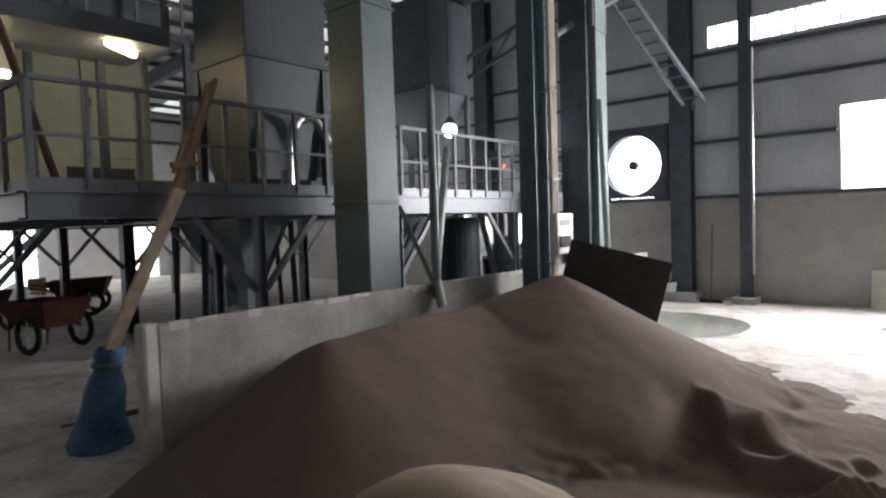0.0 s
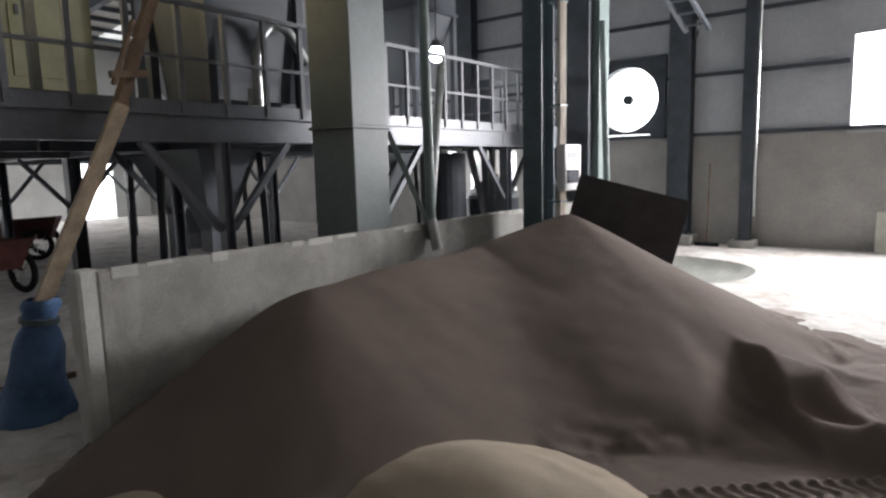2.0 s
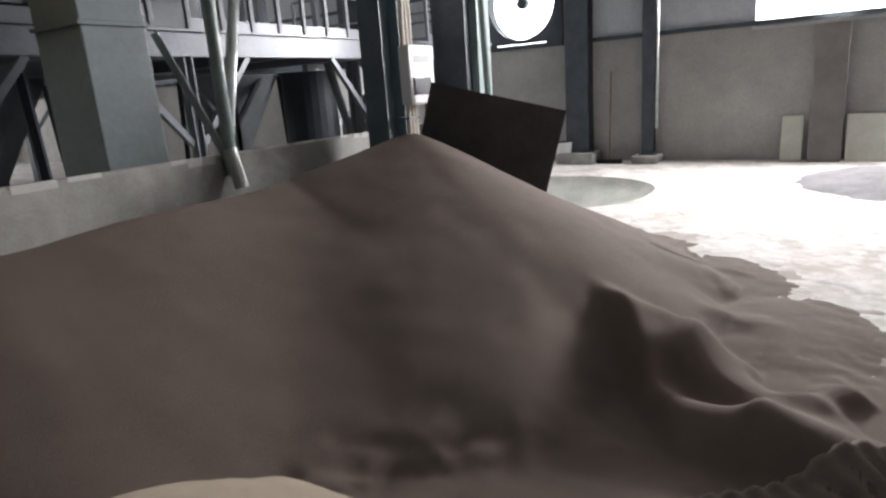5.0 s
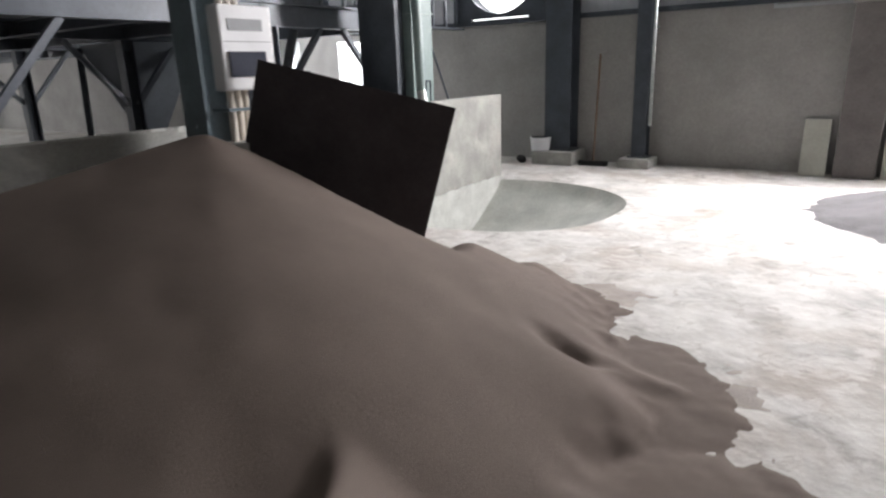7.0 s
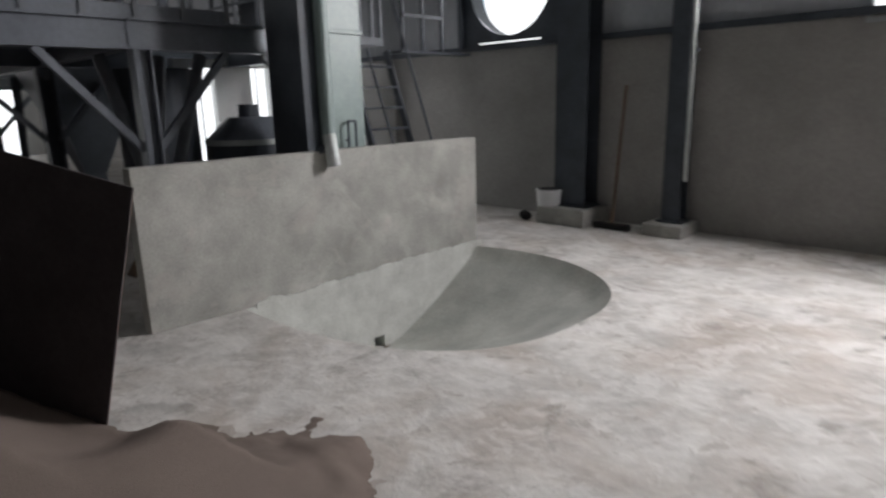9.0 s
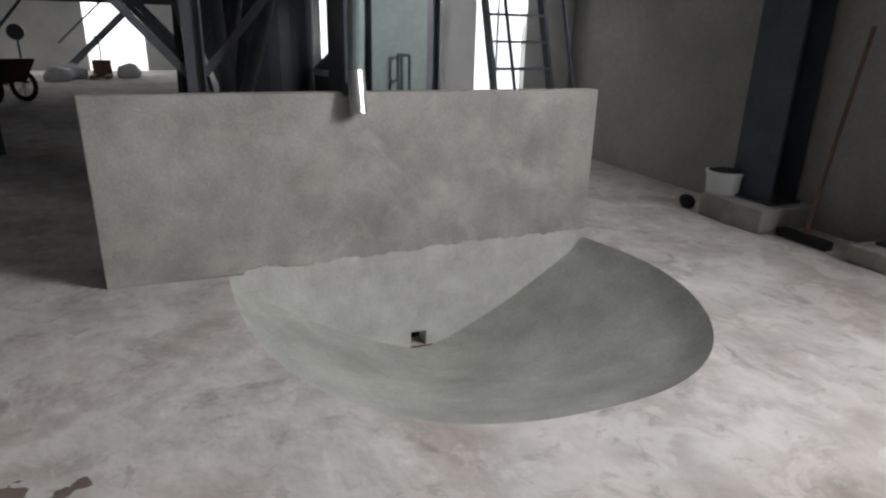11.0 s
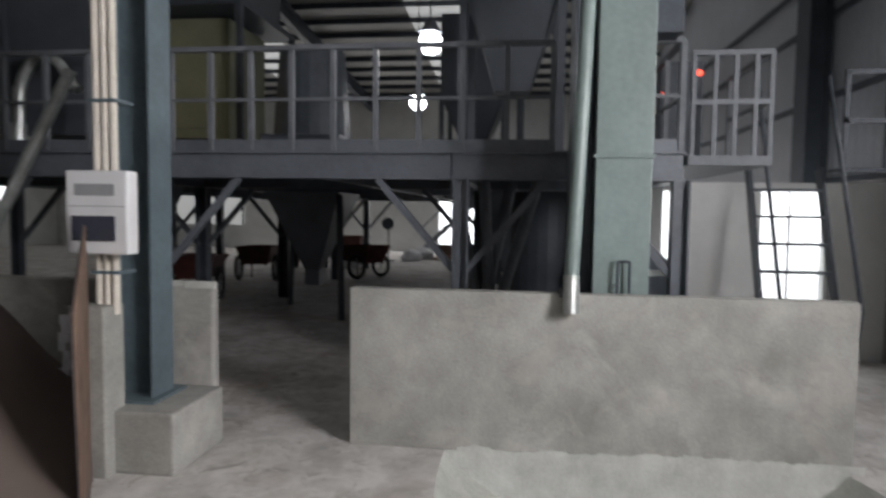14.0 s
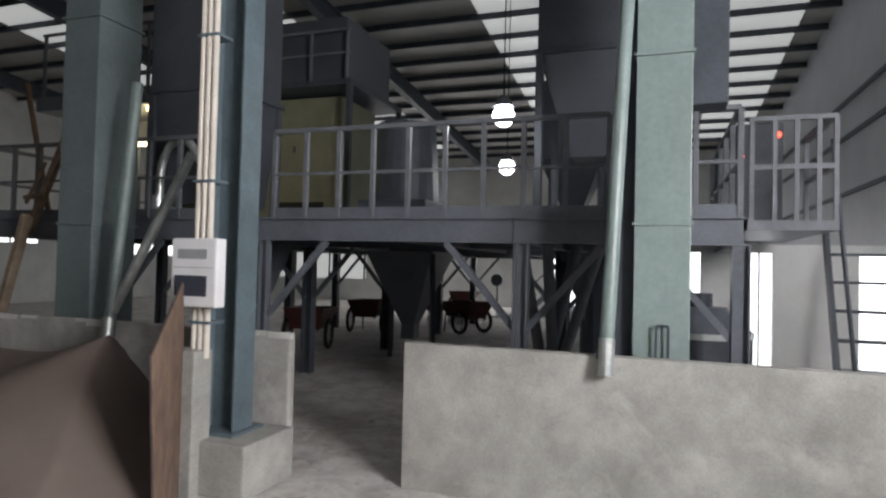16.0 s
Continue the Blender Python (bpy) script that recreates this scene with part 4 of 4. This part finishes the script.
# ---- under the platform: carts, machine legs, elevator boots ----
def cart(x, y, turn, label):
    t = thing("hand_cart", label, "cart", "carts under the platform", (x, y, 0))
    t.rotation_euler = (0, 0, radians(turn))
    bm = bmesh.new()
    top = [bm.verts.new(p) for p in ((-0.62, -0.4, 0.78), (0.62, -0.4, 0.82), (0.62, 0.4, 0.82), (-0.62, 0.4, 0.78))]
    bot = [bm.verts.new(p) for p in ((-0.38, -0.28, 0.42), (0.45, -0.28, 0.4), (0.45, 0.28, 0.4), (-0.38, 0.28, 0.42))]
    for i in range(4):
        bm.faces.new((top[i], bot[i], bot[(i + 1) % 4], top[(i + 1) % 4]))
    bm.faces.new(bot[::-1])
    tub = part("tub", bm, REDCART, t)
    md = tub.modifiers.new("thick", "SOLIDIFY")
    md.thickness = 0.02
    part("frame", rods(((-1.05, -0.3, 0.72), (0.5, -0.25, 0.38), 0.02), ((-1.05, 0.3, 0.72), (0.5, 0.25, 0.38), 0.02), ((-0.4, -0.3, 0.55), (-0.45, -0.3, 0.0), 0.018), ((-0.4, 0.3, 0.55), (-0.45, 0.3, 0.0), 0.018)), REDCART, t)
    for sy in (-0.42, 0.42):
        bm = bmesh.new()
        ring, tubev = 24, 8
        vs = [[bm.verts.new(((0.26 + 0.05 * math.cos(2 * math.pi * j / tubev)) * math.cos(2 * math.pi * i / ring), 0.04 * math.sin(2 * math.pi * j / tubev), (0.26 + 0.05 * math.cos(2 * math.pi * j / tubev)) * math.sin(2 * math.pi * i / ring))) for j in range(tubev)] for i in range(ring)]
        for i in range(ring):
            for j in range(tubev):
                bm.faces.new((vs[i][j], vs[(i + 1) % ring][j], vs[(i + 1) % ring][(j + 1) % tubev], vs[i][(j + 1) % tubev]))
        wheel = part("wheel", bm, RUBBER, t, "black rubber tyre", True)
        wheel.location = (0.25, sy, 0.31)
        bm = bmesh.new()
        for k in range(4):
            a = math.pi * k / 4
            bar(bm, (-0.25 * math.cos(a), 0, -0.25 * math.sin(a)), (0.25 * math.cos(a), 0, 0.25 * math.sin(a)), 0.015, 0.015)
        part("spokes", bm, GALV, wheel)
    return t


for x, y, a in ((-11.1, 3.7, 15), (-14.2, 3.5, 10), (-17.4, 3.6, 25), (-15.2, 5.7, 60), (-21.0, 3.9, 0)):
    cart(x, y, a, "rusty red steel tub cart with rubber wheels")


def lower_hopper(x, y, w, label, z0=0.7):
    t = thing("discharge_hopper", label, "hopper", "discharge hoppers", (x, y, 0))
    bm = bmesh.new()
    top = [bm.verts.new((sx * w, sy * w, 1.94)) for sx, sy in ((-1, -1), (1, -1), (1, 1), (-1, 1))]
    bot = [bm.verts.new((sx * 0.12, sy * 0.12, z0)) for sx, sy in ((-1, -1), (1, -1), (1, 1), (-1, 1))]
    for i in range(4):
        bm.faces.new((top[i], bot[i], bot[(i + 1) % 4], top[(i + 1) % 4]))
    bm.faces.new(bot[::-1])
    part("cone", bm, STEEL_DECK, t)
    part("chute", boxes((-0.12, -0.12, z0 - 0.25, 0.12, 0.12, z0)), STEEL_DECK, t)
    part("leg", bars(((-w, -w, 1.9), (-w * 1.1, -w * 1.1, 0), 0.07, 0.07)), STEEL_DARK, t)
    part("leg", bars(((w, w, 1.9), (w * 1.1, w * 1.1, 0), 0.07, 0.07)), STEEL_DARK, t)
    return t


lower_hopper(-7.3, 5.0, 0.4, "grey green sheet steel discharge hopper under platform", 1.0)
lower_hopper(-10.0, 6.3, 0.6, "grey green sheet steel discharge hopper under platform")
lower_hopper(-9.0, 9.6, 0.55, "grey green sheet steel discharge hopper under platform")
t = thing("dark_tank", "dark upright tank with conical spouts under platform", "tank", at=(-7.6, 9.94, 0))
part("shell", rods(((0, 0, 0.15), (0, 0, 1.9), 0.42, 24)), STEEL_DARK, t)
part("foot", rods(((0, 0, 0), (0, 0, 0.15), 0.45, 24)), STEEL_DARK, t)
t = thing("pipe_cluster", "cluster of inclined grey discharge pipes meeting low", "pipes", at=(-6.2, 9.45, 0))
for dx, dy, top in ((0.1, -0.15, 1.95), (-0.2, -0.45, 1.95), (0.1, 0.35, 1.95), (-0.3, 0.1, 1.95)):
    part("pipe", rods(((0, -0.1 + dx * 0.3, 0.55), (dx * 0.8, dy, top), 0.055, 12)), STEEL_RAIL, t)
part("pipe", rods(((0, -0.1, 0.6), (0.05, -0.5, 0.0), 0.055, 12)), RUST, t, "rust brown lower pipe")
t = thing("motor_drum", "dark machine drum standing behind pit wall", "machine", at=(-7.05, 10.75, 0))
part("drum", rods(((0, 0, 0.2), (0, 0, 1.12), 0.5, 32)), STEEL_DARK, t)
part("lid", rods(((0, 0, 1.12), (0, 0, 1.36), 0.5, 32, 0.26)), STEEL_DECK, t, "conical grey lid")
for z in (0.62, 1.06):
    part("band", rods(((0, 0, z), (0, 0, z + 0.06), 0.515, 32)), GALV, t, "bright clamp band")
part("motor", rods(((0, 0, 1.36), (0, 0, 1.5), 0.12, 16)), STEEL_DARK, t)
part("foot", boxes((-0.3, -0.3, 0, 0.3, 0.3, 0.2)), STEEL_DARK, t)

# ---- timber prop with blue wrapping ----
t = thing("timber_prop", "pale timber pole leaning against platform railing", "pole", at=(-5.66, 2.12, 0))
part("pole", bars(((0.05, 0.24, 0.5), (0.21, 1.0, 2.2), 0.1, 0.1)), TIMBER, t)
part("extension", bars(((0.14, 0.93, 1.98), (0.06, 1.46, 3.25), 0.07, 0.08), ((0.2, 0.96, 2.35), (0.14, 1.18, 2.85), 0.03, 0.03), ((0.2, 0.94, 2.42), (0.2, 1.22, 2.45), 0.05, 0.05), ((0.0, 1.4, 3.0), (0.12, 1.48, 3.3), 0.05, 0.03)), TIMBER_DARK, t, "dark brown upper length tied on")
t = thing("blue_sack", "crumpled blue woven plastic sack wrapped round the pole", "sack", at=(-5.57, 2.36, 0))
bm = bmesh.new()
rings = []
for k, (z, r) in enumerate(((0.0, 0.24), (0.05, 0.25), (0.14, 0.22), (0.3, 0.18), (0.48, 0.16), (0.6, 0.14), (0.66, 0.105), (0.71, 0.1), (0.8, 0.12), (0.84, 0.1))):
    rings.append([bm.verts.new((0.06 * z + (r + 0.05 * noise.noise((math.cos(a) * 3, math.sin(a) * 3, z * 5))) * math.cos(a), 0.12 * z + (r + 0.05 * noise.noise((math.cos(a) * 3, math.sin(a) * 3, z * 5 + 7))) * math.sin(a), z)) for a in [2 * math.pi * i / 20 for i in range(20)]])
for a, b in zip(rings, rings[1:]):
    for i in range(20):
        bm.faces.new((a[i], a[(i + 1) % 20], b[(i + 1) % 20], b[i]))
part("sack", bm, BLUEWRAP, t, smooth=True)
part("tie", rods(((0.04, 0.08, 0.67), (0.043, 0.085, 0.71), 0.125, 16)), STEEL_BLUE, t)
t = thing("iron_bars", "dark iron bars lying on floor behind wall", "bars", at=(-5.9, 2.75, 0))
for k in range(3):
    part("bar", rods(((-0.5 + 0.1 * k, -0.4 + 0.1 * k, 0.02), (0.6, 0.15 + 0.12 * k, 0.3), 0.014, 8)), RUST, t)

# ---- pipes, ladder and panel above the pit ----
t = thing("inclined_ladder", "grey steel lattice ladder sloping under the roof", "ladder", at=(-4.76, 11.5, 5.8))
for dx in (-0.2, 0.2):
    part("rail", bars(((dx, 0, 0), (0.68 + dx, 1.8, -1.74), 0.07, 0.07)), STEEL_DECK, t)
for k in range(9):
    f = (k + 0.5) / 9
    part("rung", bars(((0.68 * f - 0.2, 1.8 * f, -1.74 * f), (0.68 * f + 0.2, 1.8 * f, -1.74 * f), 0.04, 0.04)), STEEL_DECK, t)
part("hanger", bars(((0, 0, 0), (-0.05, -0.3, 1.3), 0.05, 0.05)), STEEL_DECK, t)
part("foot", bars(((0.68, 1.8, -1.74), (0.5, 2.26, -1.8), 0.06, 0.06)), STEEL_DECK, t)
t = thing("feed_pipe", "pale sloping feed pipe from the bucket elevator", "pipe", at=(-5.0, 10.35, 4.8))
part("pipe", rods(((-0.14, -0.75, 0.08), (0.24, 0.95, 1.05), 0.06, 14)), STEEL_RAIL, t)
part("hood", boxes((-0.25, -0.25, 0.25, 0.3, 0.3, 0.7), bev=0.02), STEEL_DECK, t)
t = thing("conveyor_truss", "dark sloping conveyor truss behind the elevators", "conveyor", at=(-8.5, 11.2, 4.3))
part("chord", bars(((0, -1.6, -0.3), (2.9, 0.2, 1.6), 0.07, 0.07)), STEEL_DARK, t)
part("chord", bars(((0, -1.6, 0.1), (2.9, 0.2, 2.0), 0.07, 0.07)), STEEL_DARK, t)
for k in range(8):
    f, g = k / 8, (k + 1) / 8
    part("web", bars(((2.9 * f, -1.6 + 1.8 * f, -0.3 + 1.9 * f), (2.9 * g, -1.6 + 1.8 * g, 0.1 + 1.9 * g), 0.04, 0.04)), STEEL_DARK, t)
part("stand", bars(((0, -1.6, -2.1), (0, -1.6, 0.1), 0.09, 0.09)), STEEL_DARK, t)
t = thing("brown_pipe", "brown rusty pipe leaning on the platform", "pipe", at=(-6.3, 2.4, 2.2))
part("pipe", rods(((0, 0.03, 0.0), (0, -0.52, 1.95), 0.035, 12)), RUST, t)
t = thing("control_panel", "grey control panel with red and green lamps", "control panel", at=(-7.5, 11.3, 2.16))
part("body", boxes((-0.2, -0.2, 0.0, 0.2, 0.25, 1.15), bev=0.015), STEEL_DARK, t)
for yy, zz in ((-0.15, 0.8), (0.2, 1.02)):
    part("indicator", rods(((0.2, yy, zz), (0.22, yy, zz), 0.03, 12)), REDLAMP, t, "glowing red lamp")
t = thing("floor_fan", "small pedestal fan standing by the far wall", "fan", at=(-20.5, 5.2, 0))
part("stem", rods(((0, 0, 0), (0, 0, 1.2), 0.025)), STEEL_DARK, t)
part("head", rods(((0, 0, 1.25), (0.12, 0, 1.25), 0.2, 20)), STEEL_DARK, t)
part("base", rods(((0, 0, 0), (0, 0, 0.04), 0.25, 20)), STEEL_DARK, t)
t = thing("far_stair", "grey steel stair rising along the far wall", "stair", at=(-24.0, 5.6, 0))
part("stringer", bars(((0, 0, 0), (0, 3.4, 3.2), 0.08, 0.2)), STEEL_DECK, t)
part("handrail", bars(((0, 0, 0.9), (0, 3.4, 4.1), 0.05, 0.05)), STEEL_DECK, t)
t = thing("pallet_truck", "small hand pallet truck with raised handle", "pallet truck", at=(-21.5, 6.9, 0))
part("fork", boxes((-0.5, -0.25, 0.05, 0.6, -0.1, 0.12), bev=0.01), RUST, t)
part("fork", boxes((-0.5, 0.1, 0.05, 0.6, 0.25, 0.12), bev=0.01), RUST, t)
part("body", boxes((-0.65, -0.25, 0.0, -0.5, 0.25, 0.5), bev=0.02), RUST, t)
part("handle", rods(((-0.6, 0, 0.5), (-0.75, 0, 1.15), 0.02), ((-0.75, -0.15, 1.15), (-0.75, 0.15, 1.15), 0.02)), STEEL_DARK, t)


def sack(x, y, r, seed):
    t = thing("filled_sack", "white woven sack lying slumped on the floor", "sack", "sacks by the far wall", (x, y, 0))
    bm = bmesh.new()
    bmesh.ops.create_icosphere(bm, subdivisions=3, radius=r)
    for v in bm.verts:
        v.co += v.co * 0.35 * noise.noise(v.co * 4 + Vector((seed, 0, 0)))
        v.co.z = max(-r * 0.45, v.co.z * 0.75) + r * 0.45
    part("sack", bm, PAPER, t, smooth=True)


for k, (x, y) in enumerate(((-20.8, 5.9), (-21.6, 6.2), (-20.2, 4.6), (-17.8, 4.7), (-22.0, 7.6))):
    sack(x, y, 0.33, k)
t = thing("iron_bars", "dark iron bars stacked on blocks near post", "bars", at=(-7.3, 8.6, 0))
for k in range(3):
    part("bar", bars(((-0.6, -0.5 + 0.1 * k, 0.05 + 0.06 * k), (0.7, 0.3 + 0.08 * k, 0.03 + 0.06 * k), 0.05, 0.05)), RUST, t)

# dark railing of the upper walk beside the stair
t = thing("walk_railing", "dark steel railing on a small bracketed walk", "railing", at=(-6.3, 12.45, 2.1))
part("plate", boxes((-0.15, 0.0, -0.03, 0.05, 1.27, 0.0)), STEEL_DARK, t)
for yy in (0.05, 0.4, 0.75):
    part("post", bars(((0.02, yy, 0.0), (0.02, yy, 0.85), 0.04, 0.04)), STEEL_DARK, t)
for zz in (0.42, 0.85):
    part("rail", bars(((0.02, 0.03, zz), (0.02, 0.77, zz), 0.04, 0.04)), STEEL_DARK, t)

w = structure("window_3", boxes((X0 + 0.004, -9.5, 1.0, X0 + 0.02, -2.2, 2.2)), DAYSOFT, "pale daylight band low in the far wall", "window")
for k in range(5):
    part("mullion", boxes((X0 + 0.021, -9.5 + 1.8 * k, 0.98, X0 + 0.06, -9.42 + 1.8 * k, 2.22)), STEEL_DARK, w)
